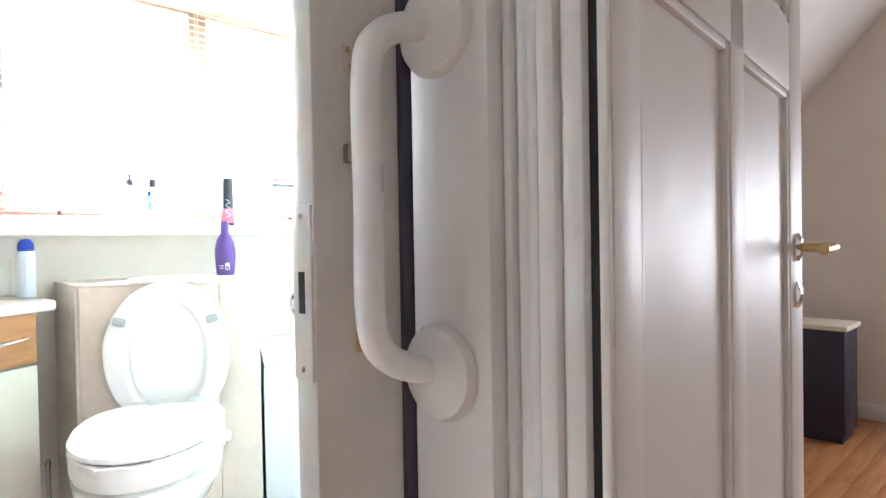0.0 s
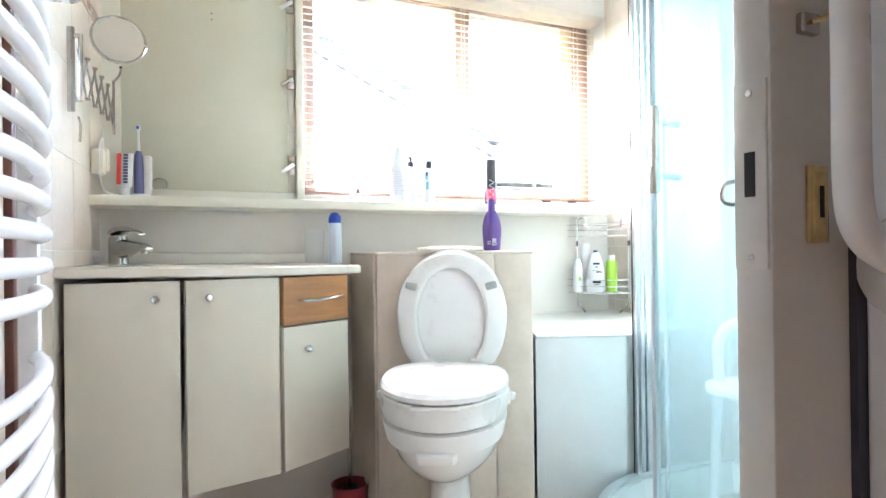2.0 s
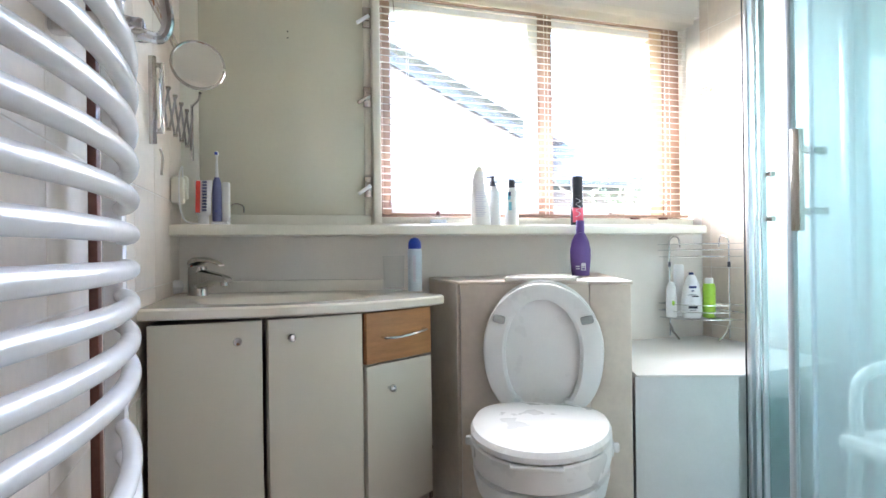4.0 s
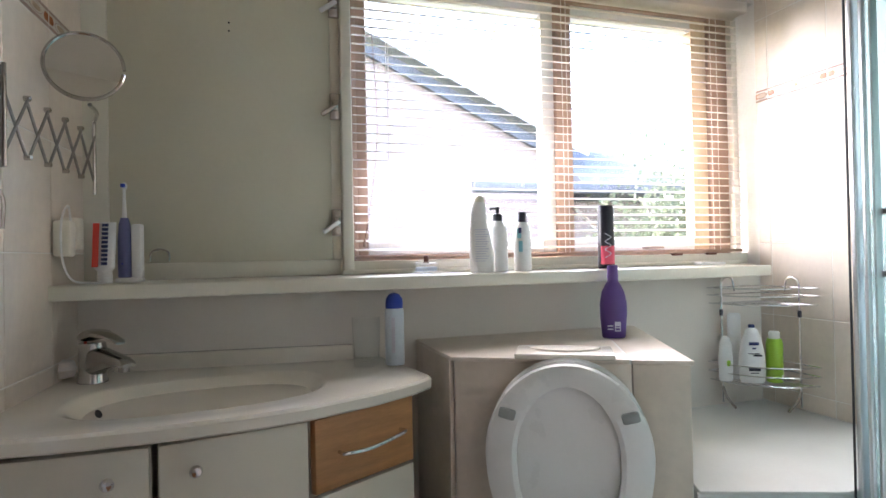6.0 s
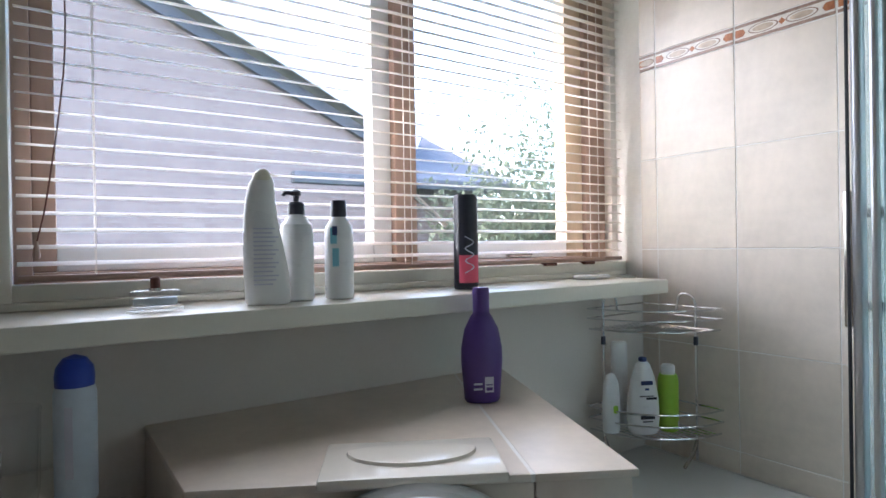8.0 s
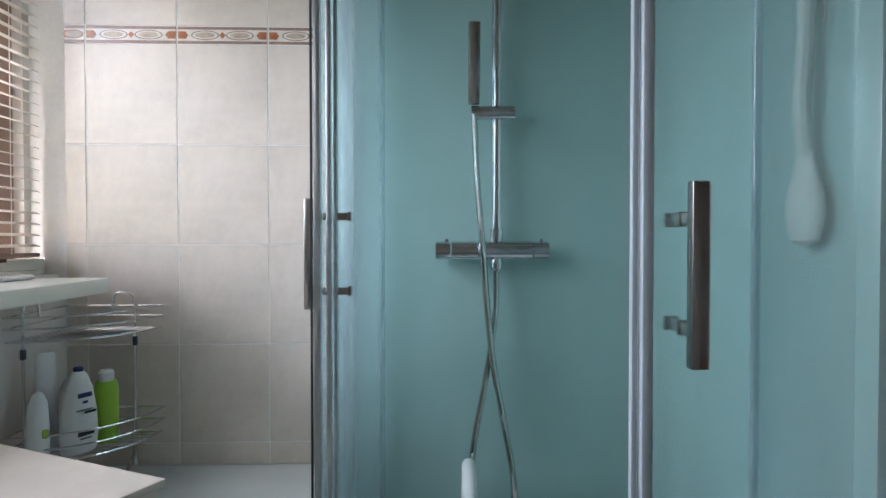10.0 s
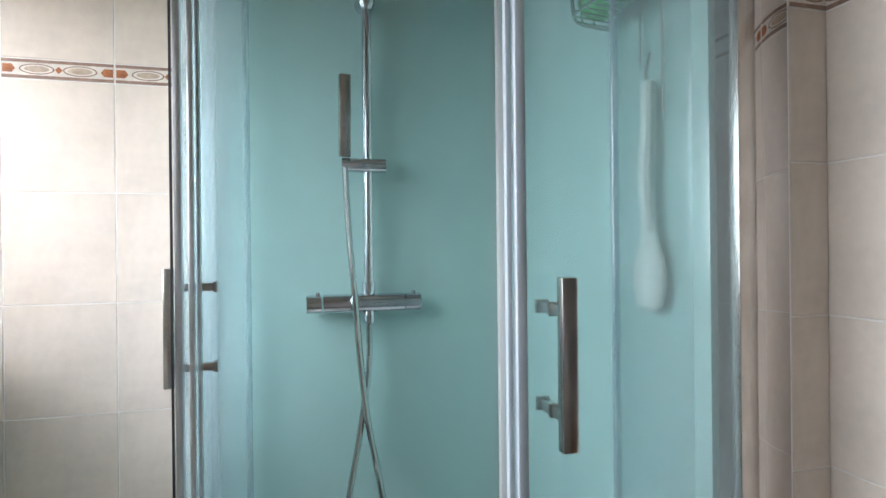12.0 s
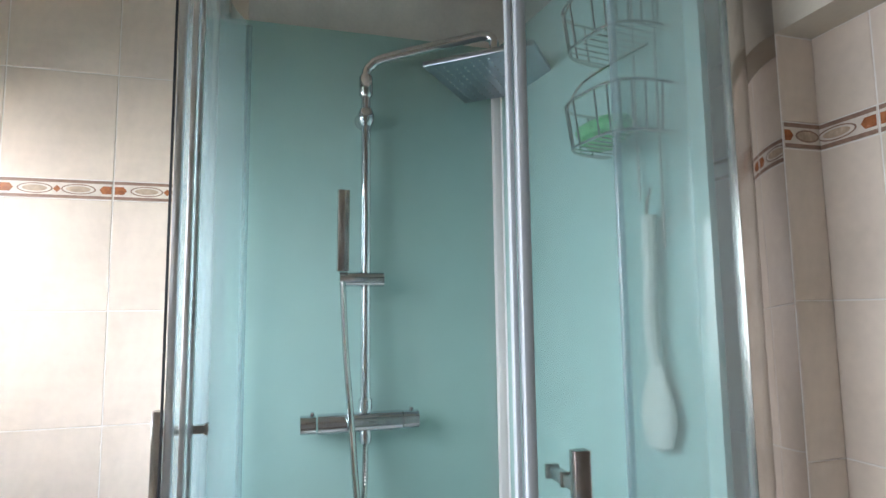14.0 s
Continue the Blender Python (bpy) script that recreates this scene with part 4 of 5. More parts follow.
def quarter(r, z, n=10):
    """Front wire of a rounded corner basket."""
    return [(-r * 1.02, -0.005, z), (-r * 1.0, -0.03, z)] + [(-r * math.cos(a), -0.02 - r * math.sin(a) * 0.92, z) for a in [radians(14 + 62 * q / n) for q in range(n + 1)]] + [(-0.03, -r * 1.0, z), (-0.005, -r * 1.02, z)]


for name, zs in (("upper_basket", (0.315, 0.340, 0.362)), ("lower_basket", (0.085, 0.112, 0.138))):
    bk = part(name, tube(smooth_path(quarter(0.200, zs[0]), 2), 0.0022, 6), M_CHROME, rk)
    for z in zs[1:]:
        part("rail", tube(smooth_path(quarter(0.206, z), 2) + [(-0.005, -0.005, z), (-0.206, -0.004, z)], 0.002, 6), M_CHROME, bk)
    for q in range(1, 12):
        d = 0.200 * q / 12
        part("floor_wire", tube([(-d, -0.004, zs[0]), (-d, -math.sqrt(max(0, 0.200 ** 2 - d * d)) * 0.96 - 0.012, zs[0])], 0.0013, 5), M_CHROME, bk)
for x, y, s in ((-0.165, -0.012, 1), (-0.012, -0.150, 2)):
    pts = [(x, y, 0.012), (x, y, 0.355), (x, y, 0.372)]
    part("post", tube(pts, 0.003, 8), M_CHROME, rk)
    ex, ey = (0.0, -0.05) if s == 1 else (-0.05, -0.0)
    part("foot", tube([(x, y, 0.06), (x + ex * 0.3, y + ey * 0.3, 0.03), (x + ex, y + ey, 0.005)], 0.004, 8), M_STEEL, rk)
    hx, hy = (0.05, 0.0) if s == 1 else (0.0, 0.05)
    part("hanger", tube(smooth_path([(x, y, 0.370), (x + hx * 0.15, y + hy * 0.15, 0.385), (x + hx * 0.5, y + hy * 0.5, 0.392), (x + hx * 0.85, y + hy * 0.85, 0.385), (x + hx, y + hy, 0.35)], 4), 0.003, 8), M_CHROME, rk)
    part("clip", boxm((x - 0.004, y - 0.004, 0.275), (x + 0.004, y + 0.004, 0.295), 0.001), M_DARK, rk)
ZR = ZL + 0.089
dv = thing("shower_gel", "white shower gel bottle with a dark blue nozzle", "bottle", pose(1.505, 2.105, ZR, 0, 0, -28) @ Matrix.Diagonal((1.12, 1.12, 1.12, 1)))
part("body", lathe([(0.027, 0), (0.030, 0.004), (0.033, 0.03), (0.031, 0.07), (0.024, 0.11), (0.015, 0.135), (0.009, 0.142)], 1, 0.6, 28), M_PLASTIC, dv)
part("cap", lathe([(0.008, 0.142), (0.008, 0.148), (0.006, 0.15)], seg=14), M_NAVYT, dv)
part("label_mark", boxes(((-0.012, -0.0195, 0.098), (0.012, -0.0165, 0.106), 0.001), ((-0.004, -0.0195, 0.088), (0.004, -0.0180, 0.092), 0)), M_NAVYT, dv)
for bx in (((-0.016, -0.0208, 0.076), (0.012, -0.0190, 0.0775), 0), ((-0.002, -0.0210, 0.070), (0.018, -0.0190, 0.074), 0), ((-0.014, -0.0214, 0.032), (0.014, -0.0196, 0.040), 0), ((-0.010, -0.0212, 0.026), (0.010, -0.0196, 0.028), 0)):
    part("label_bar", boxm(*bx), M_BLACKP, dv)
gc = bottle("deodorant_can", "green spray can with a white cap", (1.568, 2.085, ZR), [(0.021, 0), (0.0225, 0.003), (0.0225, 0.112), (0.019, 0.126)], M_GREEN, [(0.015, 0.126), (0.015, 0.143), (0.012, 0.147)], M_PLASTIC, category="deodorant")
part("barcode", move(boxes(((-0.005, -0.0224, 0.006), (0.004, -0.0212, 0.022), 0)), pose(0, 0, 0, 0, 0, 20)), M_PLASTIC, gc)
w2 = bottle("shampoo_bottle", "narrow white bottle with a green leaf print", (1.452, 2.150, ZR), [(0.017, 0), (0.019, 0.003), (0.020, 0.06), (0.017, 0.11), (0.010, 0.128), (0.004, 0.132)], M_PLASTIC, None, None, 1, 0.7, -30)
part("leaf_print", boxes(((0.000, -0.0150, 0.045), (0.010, -0.0136, 0.062), 0.003)), M_GREEN, w2)
bottle("lotion_bottle", "white bottle behind the shower gel", (1.552, 2.150, ZR), [(0.018, 0), (0.020, 0.003), (0.020, 0.08), (0.017, 0.115), (0.009, 0.130), (0.003, 0.134)], M_PLASTIC, None, None)
bottle("lotion_bottle", "tall white bottle with a square shoulder", (1.500, 2.165, ZR), [(0.016, 0), (0.017, 0.003), (0.017, 0.19), (0.014, 0.196)], M_PLASTIC, None, None, 1.1, 0.6, -35)

# ---- shower ----
SE, SW, NE, NW = (1.640, 0.945), (1.02, 0.862), (1.640, 1.600), (1.245, 1.600)
W2 = (0.972, 1.205)
sh = thing("shower_cabin", "corner shower cabin with teal back walls and chrome frame", "shower")
part("back_panel", boxm((1.636, 0.955, 0.26), (1.650, 1.612, 2.045), 0.001), M_TEAL, sh, "teal glossy back panel")
part("side_panel", prism([(1.036, 0.852), (1.632, 0.932), (1.630, 0.945), (1.034, 0.866)], 0.26, 2.045, 0.001), M_TEAL, sh, "teal glossy side panel")
part("corner_profile", boxes(((1.618, 0.940, 0.26), (1.636, 0.962, 2.045), 0.004)), M_DOOR, sh, "white corner profile")
part("filler_panel", prism([(1.610, 0.932), (1.622, 0.934), (1.622, 0.944), (1.610, 0.943)], 0.26, 2.04), M_PALE, sh)
tray_pts = [(1.645, 0.90), (1.645, 1.605), (1.23, 1.612)] + [(1.315 - 0.445 * math.sin(a), 1.205 + 0.405 * math.cos(a)) for a in [radians(11 + 79 * q / 10) for q in range(11)]] + [(0.880, 1.05), (0.965, 0.862)]
part("tray", rings([[(x, y, 0.0) for x, y in tray_pts], [(x, y, 0.255) for x, y in tray_pts], [(1.35 + (x - 1.35) * 0.985, 1.2 + (y - 1.2) * 0.985, 0.262) for x, y in tray_pts], [(1.35 + (x - 1.35) * 0.90, 1.2 + (y - 1.2) * 0.90, 0.262) for x, y in tray_pts], [(1.35 + (x - 1.35) * 0.86, 1.2 + (y - 1.2) * 0.86, 0.17) for x, y in tray_pts]]), M_TRAY, sh, "white acrylic shower tray")


def sheet(pts, z0, z1, th=0.006):
    """A bent upright glass pane along plan points."""
    P = [Vector((*p, 0)) for p in pts]
    outer, inner = [], []
    for k, p in enumerate(P):
        d = (P[min(k + 1, len(P) - 1)] - P[max(k - 1, 0)]).normalized()
        nrm = Vector((-d.y, d.x, 0)) * th / 2
        outer.append(p + nrm)
        inner.append(p - nrm)
    return prism([(p.x, p.y) for p in outer + inner[::-1]], z0, z1)


def pane(name, pts, z0, z1, label=""):
    ob = part(name, sheet(pts, z0, z1), M_SHGLASS, sh, label)
    ob.visible_shadow = False
    return ob


# north side: fixed pane and the door pushed behind it
pane("fixed_pane", [(1.262, 1.590), (1.622, 1.590)], 0.275, 2.03)
part("wall_profile", boxes(((1.612, 1.577, 0.262), (1.640, 1.605, 2.045), 0.004)), M_ALU, sh)
part("pane_profile", boxes(((1.244, 1.585, 0.27), (1.264, 1.596, 2.04), 0.003)), M_ALU, sh)
d1 = pane("sliding_door", [(1.262, 1.573), (1.36, 1.571), (1.46, 1.560), (1.545, 1.540), (1.60, 1.517)], 0.285, 2.015, "curved clear glass door pushed open")
part("seal", boxes(((1.252, 1.570, 0.285), (1.262, 1.578, 2.015), 0.002)), M_ALU, d1)
part("dark_strip", boxes(((1.240, 1.5965, 0.27), (1.2435, 1.600, 2.04), 0.0005)), M_BLACK, sh)
part("edge_profile", boxes(((1.266, 1.563, 0.285), (1.284, 1.569, 2.015), 0.002)), M_ALU, d1)
part("trailing_profile", boxes(((1.596, 1.509, 0.285), (1.606, 1.522, 2.015), 0.002)), M_PROFILE, d1)
# west side
pane("fixed_pane", [(0.890, 1.106), (0.900, 1.03), (0.930, 0.94), (0.984, 0.868)], 0.275, 2.03)
part("wall_profile", prism([(0.988, 0.828), (1.001, 0.832), (0.991, 0.870), (0.978, 0.866)], 0.262, 2.045, 0.003), M_STEEL, sh)
part("wall_flange", prism([(1.004, 0.834), (1.010, 0.835), (1.0185, 0.748), (1.0155, 0.7475)], 0.262, 2.045, 0.0008), M_FLANGE, sh, "polished metal flange")
part("profile_seal", prism([(1.0015, 0.8345), (1.004, 0.8352), (0.996, 0.864), (0.9935, 0.863)], 0.262, 2.045), M_BLACK, sh)
part("pane_profile", boxes(((0.886, 1.101, 0.27), (0.893, 1.109, 2.04), 0.002)), M_PROFILE, sh, "clear edge seal")
d2 = pane("sliding_door", [(0.944, 1.194), (0.943, 1.12), (0.958, 1.02), (0.993, 0.930)], 0.285, 2.015, "curved clear glass door pushed open")
part("edge_profile", boxes(((0.936, 1.185, 0.285), (0.950, 1.198, 2.015), 0.003)), M_EDGE, d2)
part("seal", boxes(((0.944, 1.1995, 0.285), (0.954, 1.206, 2.015), 0.002)), M_EDGE, d2)
rail_pts = [(1.638, 1.600), (1.245, 1.600)] + [(1.315 - 0.415 * math.sin(a), 1.205 + 0.390 * math.cos(a)) for a in [radians(10 + 80 * q / 12) for q in range(13)]] + [(0.900, 1.08), (0.985, 0.86)]
part("top_rail", sheet(rail_pts, 2.045, 2.085, 0.03), M_ALU, sh)
part("bottom_rail", sheet(rail_pts, 0.262, 0.275, 0.025), M_ALU, sh)
part("roller", boxes(((1.50, 1.545, 1.985), (1.53, 1.565, 2.045), 0.005)), M_STEEL, sh)


def door_handle(m, parent, half=0.105, off=0.068, wide=0.010):
    """A square bar on two stand-offs."""
    h = part("handle", move(boxm((-wide, -0.041, -half), (wide, -0.027, half), 0.0015), m), M_STEEL, parent, "square steel bar handle")
    for z in (-off, off):
        part("stand_off", move(boxes(((-0.006, -0.028, z - 0.006), (0.006, 0.030, z + 0.006), 0.001), ((-0.008, -0.006, z - 0.008), (0.008, -0.002, z + 0.008), 0.001), ((-0.008, 0.028, z - 0.008), (0.008, 0.034, z + 0.008), 0.001)), m), M_STEEL, h)


door_handle(pose(1.285, 1.576, 1.184, 0, 0, 180), d1, 0.089, 0.060)
door_handle(pose(0.944, 1.151, 1.172, 0, 0, -90), d2, 0.094, 0.057, 0.0092)

# shower column
sc = thing("shower_column", "chrome shower column with thermostat, rain head and hand shower", "shower column", pose(1.60, 1.268, 0))
part("riser_pipe", tube([(0, 0, 1.20), (0, 0, 1.86)], 0.0105, 16), M_CHROME, sc)
part("upper_pipe", tube(smooth_path([(0, 0, 1.86), (0, 0, 1.93), (-0.006, -0.012, 1.952), (-0.022, -0.042, 1.966), (-0.10, -0.196, 1.990), (-0.120, -0.235, 1.994), (-0.129, -0.252, 1.982), (-0.130, -0.255, 1.955), (-0.130, -0.255, 1.910)], 5), 0.0105, 14), M_CHROME, sc)
part("coupling", lathe([(0.0125, 1.880), (0.0155, 1.885), (0.0155, 1.925), (0.0125, 1.93)], seg=20), M_CHROME, sc)
part("wall_bracket", boxes(((0.0, -0.009, 1.825), (0.035, 0.009, 1.845), 0.003)), M_CHROME, sc)
part("bracket_rose", move(lathe([(0.020, -0.002), (0.021, 0.004), (0.017, 0.012), (0.016, 0.02)], seg=24), pose(0.036, 0, 1.835, 0, -90, 0)), M_CHROME, sc)
part("bracket_ball", lathe([(0.012, 1.815), (0.018, 1.825), (0.019, 1.838), (0.014, 1.852)], seg=20), M_CHROME, sc)
hm = pose(-0.130, -0.255, 1.905, 0, 0, -40)
rh = part("rain_head", move(boxm((-0.115, -0.115, -0.006), (0.115, 0.115, 0.006), 0.002), hm), M_HEAD, sc, "square rain shower head")
nz = bmesh.new()
for a in range(11):
    for b in range(11):
        merge(nz, move(boxm((-0.0014, -0.0014, -0.0075), (0.0014, 0.0014, -0.0055)), hm @ pose(-0.095 + 0.019 * a, -0.095 + 0.019 * b, 0)))
part("nozzles", nz, M_PAD, rh)
th = part("thermostat", tube([(0.0, 0.098, 1.183), (0, -0.076, 1.183)], 0.0205, 24), M_CHROME, sc)
for y0, y1 in ((0.101, 0.132), (-0.079, -0.112)):
    part("control", tube([(0, y0, 1.183), (0, y1, 1.183)], 0.0195, 20), M_CHROME, th)
for y in (0.108, -0.098):
    part("control_pin", boxm((-0.006, y - 0.004, 1.201), (0.006, y + 0.004, 1.208), 0.002), M_CHROME, th)
for y in (0.075, -0.075):
    part("wall_union", tube([(0.0, y, 1.183), (0.04, y, 1.183)], 0.016, 16), M_CHROME, th)
part("neck", lathe([(0.013, 1.205), (0.0145, 1.21), (0.0145, 1.228), (0.0115, 1.232)], seg=18), M_CHROME, sc)
part("outlet", lathe([(0.011, 1.140), (0.013, 1.146), (0.013, 1.160), (0.010, 1.170)], seg=16), M_CHROME, sc)
sl_ = part("slider", tube([(-0.006, 0.056, 1.478), (-0.006, -0.037, 1.478)], 0.0155, 20), M_CHROME, sc)
part("slider_knob", lathe([(0.005, 1.452), (0.006, 1.458), (0.005, 1.468)], seg=10), M_CHROME, sl_)
part("hand_shower", move(boxes(((-0.012, -0.0125, 0.0), (0.006, 0.0125, 0.172), 0.003), ((-0.0135, -0.0095, 0.06), (-0.0118, 0.0095, 0.166), 0.0005)), pose(-0.012, 0.050, 1.494, 0, -3, 0)), M_STEEL, sc, "flat square hand shower")


def ribbed(pts, r, step=0.0055):
    """A flexible metal hose with fine ribs."""
    P = smooth_path(pts, 60)
    keep, acc = [P[0]], 0
    for a, b in zip(P, P[1:]):
        acc += (b - a).length
        if acc > step / 2:
            keep.append(b)
            acc = 0
    loops = []
    for k, p in enumerate(keep):
        d = (keep[min(k + 1, len(keep) - 1)] - keep[max(k - 1, 0)]).normalized()
        sd = d.cross(Vector((1, 0, 0.01))).normalized()
        u2 = sd.cross(d)
        rr = r if k % 2 else r * 0.84
        loops.append([p + rr * (math.cos(q * math.pi / 4) * sd + math.sin(q * math.pi / 4) * u2) for q in range(8)])
    return rings(loops)


part("hose", ribbed([(-0.016, 0.050, 1.474), (-0.02, 0.044, 1.34), (-0.03, 0.033, 1.19), (-0.03, 0.022, 1.05), (-0.03, 0.008, 0.93), (-0.03, -0.016, 0.80), (-0.03, -0.036, 0.66), (-0.03, -0.015, 0.55), (-0.03, 0.03, 0.54), (-0.03, 0.056, 0.64), (-0.028, 0.052, 0.76), (-0.02, 0.026, 0.90), (-0.01, 0.004, 1.04), (0, 0, 1.14)], 0.0072), M_FAUCET, sc, "ribbed metal hose")

# shower stool inside
st = thing("shower_stool", "white plastic shower stool with a back handle", "stool", pose(1.43, 1.215, 0.172, 0, 0, -4))
part("seat", boxm((-0.16, -0.15, 0.39), (0.17, 0.15, 0.43), 0.018), M_PLASTIC, st)
for x in (-0.14, 0.14):
    for y in (-0.11, 0.11):
        part("leg", tube([(x * 1.1, y * 1.15, 0.0), (x, y, 0.40)], 0.014, 12), M_ALU, st)
part("handle", tube(smooth_path([(-0.13, 0.115, 0.42), (-0.13, 0.12, 0.51), (-0.10, 0.125, 0.565), (0.0, 0.125, 0.588), (0.10, 0.125, 0.565), (0.13, 0.12, 0.51), (0.13, 0.115, 0.42)], 5), 0.014, 12), M_PLASTIC, st)

# hanging baskets and back brush on the side panel
SP = pose(1.02, 0.862, 0, 0, 0, 7.6)
hb = thing("hanging_basket", "two-tier chrome wire basket hung on the shower wall", "basket", SP @ pose(0.132, 0.012, 0))
for x, z0 in ((-0.042, 1.50), (0.006, 1.58)):
    part("spine", tube([(x, 0.002, z0), (x, 0.002, 2.04)], 0.002, 6), M_ARM, hb)
for z in (1.668, 1.832):
    ring_at = lambda a, g, zz: (-0.088 * g * math.copysign(abs(math.cos(a)) ** 0.6, math.cos(a)), 0.003 + 0.108 * g * abs(math.sin(a)) ** 0.6, zz)
    turn = [math.pi * q / 24 for q in range(25)]
    tier = part("tier", tube([ring_at(a, 1.0, z + 0.072) for a in turn], 0.0026, 6), M_FAUCET, hb)
    part("base_wire", tube([ring_at(a, 0.92, z) for a in turn], 0.0024, 6), M_FAUCET, tier)
    bars = bmesh.new()
    for q in range(1, 24, 2):
        merge(bars, tube([ring_at(turn[q], 1.0, z + 0.072), ring_at(turn[q], 0.92, z)], 0.0017, 5))
    for q in range(9):
        x = -0.07 + 0.0175 * q
        merge(bars, tube([(x, 0.004, z), (x, 0.092 if abs(x) < 0.06 else 0.075, z)], 0.0016, 5))
    part("bars", bars, M_FAUCET, tier)
    part("arch", tube(smooth_path([(0.082, 0.085, z + 0.072), (0.070, 0.062, z + 0.118), (0.035, 0.03, z + 0.145), (-0.030, 0.003, z + 0.160)], 6), 0.0026, 6), M_FAUCET, tier)
lf = thing("loofah", "green bath sponge lying in the wire basket", "sponge", SP @ pose(0.165, 0.060, 1.670))
lb = bmesh.new()
bmesh.ops.create_icosphere(lb, subdivisions=3, radius=0.03)
for v in lb.verts:
    v.co = v.co * (1 + 0.25 * noise.noise(v.co * 60))
    v.co = Vector((v.co.x * 2.0, v.co.y * 1.1, v.co.z * 0.9 + 0.026))
part("sponge", lb, M_LOOFAH, lf)
bb = thing("back_brush", "cream long-handled back brush hanging on the shower wall", "brush", SP @ pose(0.112, 0.022, 1.192))
part("head", lathe([(0.002, 0.004), (0.024, 0.014), (0.034, 0.05), (0.031, 0.078), (0.019, 0.112), (0.012, 0.14)], 1, 0.45, 24), M_CREAMP, bb)
part("handle", tube(smooth_path([(0, 0, 0.13), (0.002, 0.004, 0.2), (0.0, 0.002, 0.28), (0, 0, 0.36)], 4), 0.0115, 10), M_CREAMP, bb)
part("hook", tube(smooth_path([(0, 0.002, 0.355), (-0.005, 0.008, 0.375), (-0.02, 0.012, 0.40)], 4), 0.003, 6), M_STEEL, bb)

# thin tiled return beside the shower
stub = structure("wall_return", boxm((1.020, YS, 0), (1.028, 0.742, 1.815)), M_GROUT, "thin tiled return of the wall")

# ---- doorway: sliding door, jamb, grab rail, bedroom door ----
sd = thing("sliding_door", "worn cream sliding door slid into the wall", "door")
part("leaf", boxm((0.430, 0.520, 0.008), (1.25, 0.556, 2.06), 0.003), M_OLDDOOR, sd)
lp = part("lock_plate", boxm((0.4275, 0.5225, 0.942), (0.4305, 0.5535, 1.101), 0.0006), M_OLDDOOR, sd, "painted-over lock plate on the door edge")
part("latch_slot", boxm((0.4268, 0.533, 1.003), (0.4277, 0.543, 1.041), 0), M_BLACK, lp)
for z in (0.952, 1.091):
    part("screw", move(lathe([(0.003, 0), (0.0028, 0.0008)], seg=10), pose(0.4276, 0.538, z, 0, -90, 0)), M_STEEL, lp)
part("finger_pull", tube(smooth_path([(0.437, 0.553, 0.9995), (0.437, 0.566, 0.9990), (0.437, 0.574, 1.004), (0.437, 0.574, 1.014), (0.437, 0.566, 1.019), (0.437, 0.553, 1.0185)], 5), 0.0021, 8), M_STEEL, sd, "small steel pull ring")
es = part("keyhole_plate", boxes(((0.472, 0.5165, 0.963), (0.498, 0.5205, 1.030), 0.0015), ((0.476, 0.5150, 0.969), (0.494, 0.5170, 1.024), 0.001)), M_BRASS, sd, "brass keyhole plate")
part("keyhole", boxm((0.483, 0.5142, 0.985), (0.488, 0.5152, 1.012), 0), M_BLACK, es)
hk2 = part("door_hook", boxes(((0.462, 0.5125, 1.140), (0.484, 0.5205, 1.158), 0.002)), M_STEEL, sd, "small worn hook")
part("hook_wire", tube(smooth_path([(0.473, 0.512, 1.150), (0.476, 0.500, 1.152), (0.478, 0.497, 1.17), (0.474, 0.508, 1.19)], 4), 0.002, 6), M_BRASS, hk2)
part("old_plate", boxes(((0.460, 0.5185, 1.222), (0.492, 0.5205, 1.250), 0.0008)), M_OLDDOOR, sd)
for x, z in ((0.466, 1.242), (0.484, 1.244), (0.470, 1.226)):
    part("screw_mark", boxm((x, 0.5170, z), (x + 0.004, 0.5187, z + 0.006), 0.0005), M_BRASS, sd)

jb = tagged(thing("door_jamb", "white painted door jamb with stepped mouldings", "door jamb"), kind="structure")
part("jamb_board", boxm((0.538, 0.408, 0), (0.60, 0.512, 2.12), 0.003), M_DOOR, jb)
# solid dark strip stands in for the shadow in the gap beside the door
part("gap_shade", boxes(((0.548, 0.512, 0), (0.60, 0.5195, 2.1), 0), ((0.527, 0.5125, 0), (0.5475, 0.5195, 2.1), 0)), M_DARK, jb, "dark strip for the shaded gap beside the door")
for y0, y1, dx in ((0.397, 0.408, -0.004), (0.379, 0.397, 0.002), (0.366, 0.379, -0.007), (0.347, 0.366, -0.010), (0.325, 0.347, -0.002)):
    part("moulding", boxm((0.560 + dx, y0, 0), (0.60, y1, 2.12), 0.0045), M_DOOR, jb)
part("stop_bead", boxm((0.5655, 0.3072, 0), (0.5712, 0.3160, 2.1), 0.001), M_DOOR, jb)
# black fill stands in for the shade inside the rebate
part("rebate", boxm((0.5675, 0.3162, 0), (0.5990, 0.3248, 2.1)), M_BLACK, jb)
part("lintel", boxm((0.560, -0.62, 2.10), (0.60, 0.312, 2.18), 0.004), M_DOOR, jb)

gr = thing("grab_rail", "white plastic grab rail screwed to the door jamb", "grab rail", pose(0.5375, 0.471, 0))
part("rail", tube(smooth_path([(-0.004, 0, 1.266), (-0.036, 0.0, 1.262), (-0.070, 0.0, 1.244), (-0.083, 0.0, 1.209), (-0.083, 0.0, 1.10), (-0.083, 0.0, 1.003), (-0.070, 0.0, 0.969), (-0.036, 0.0, 0.951), (-0.004, 0, 0.947)], 6), 0.0132, 16), M_PLASTIC, gr)
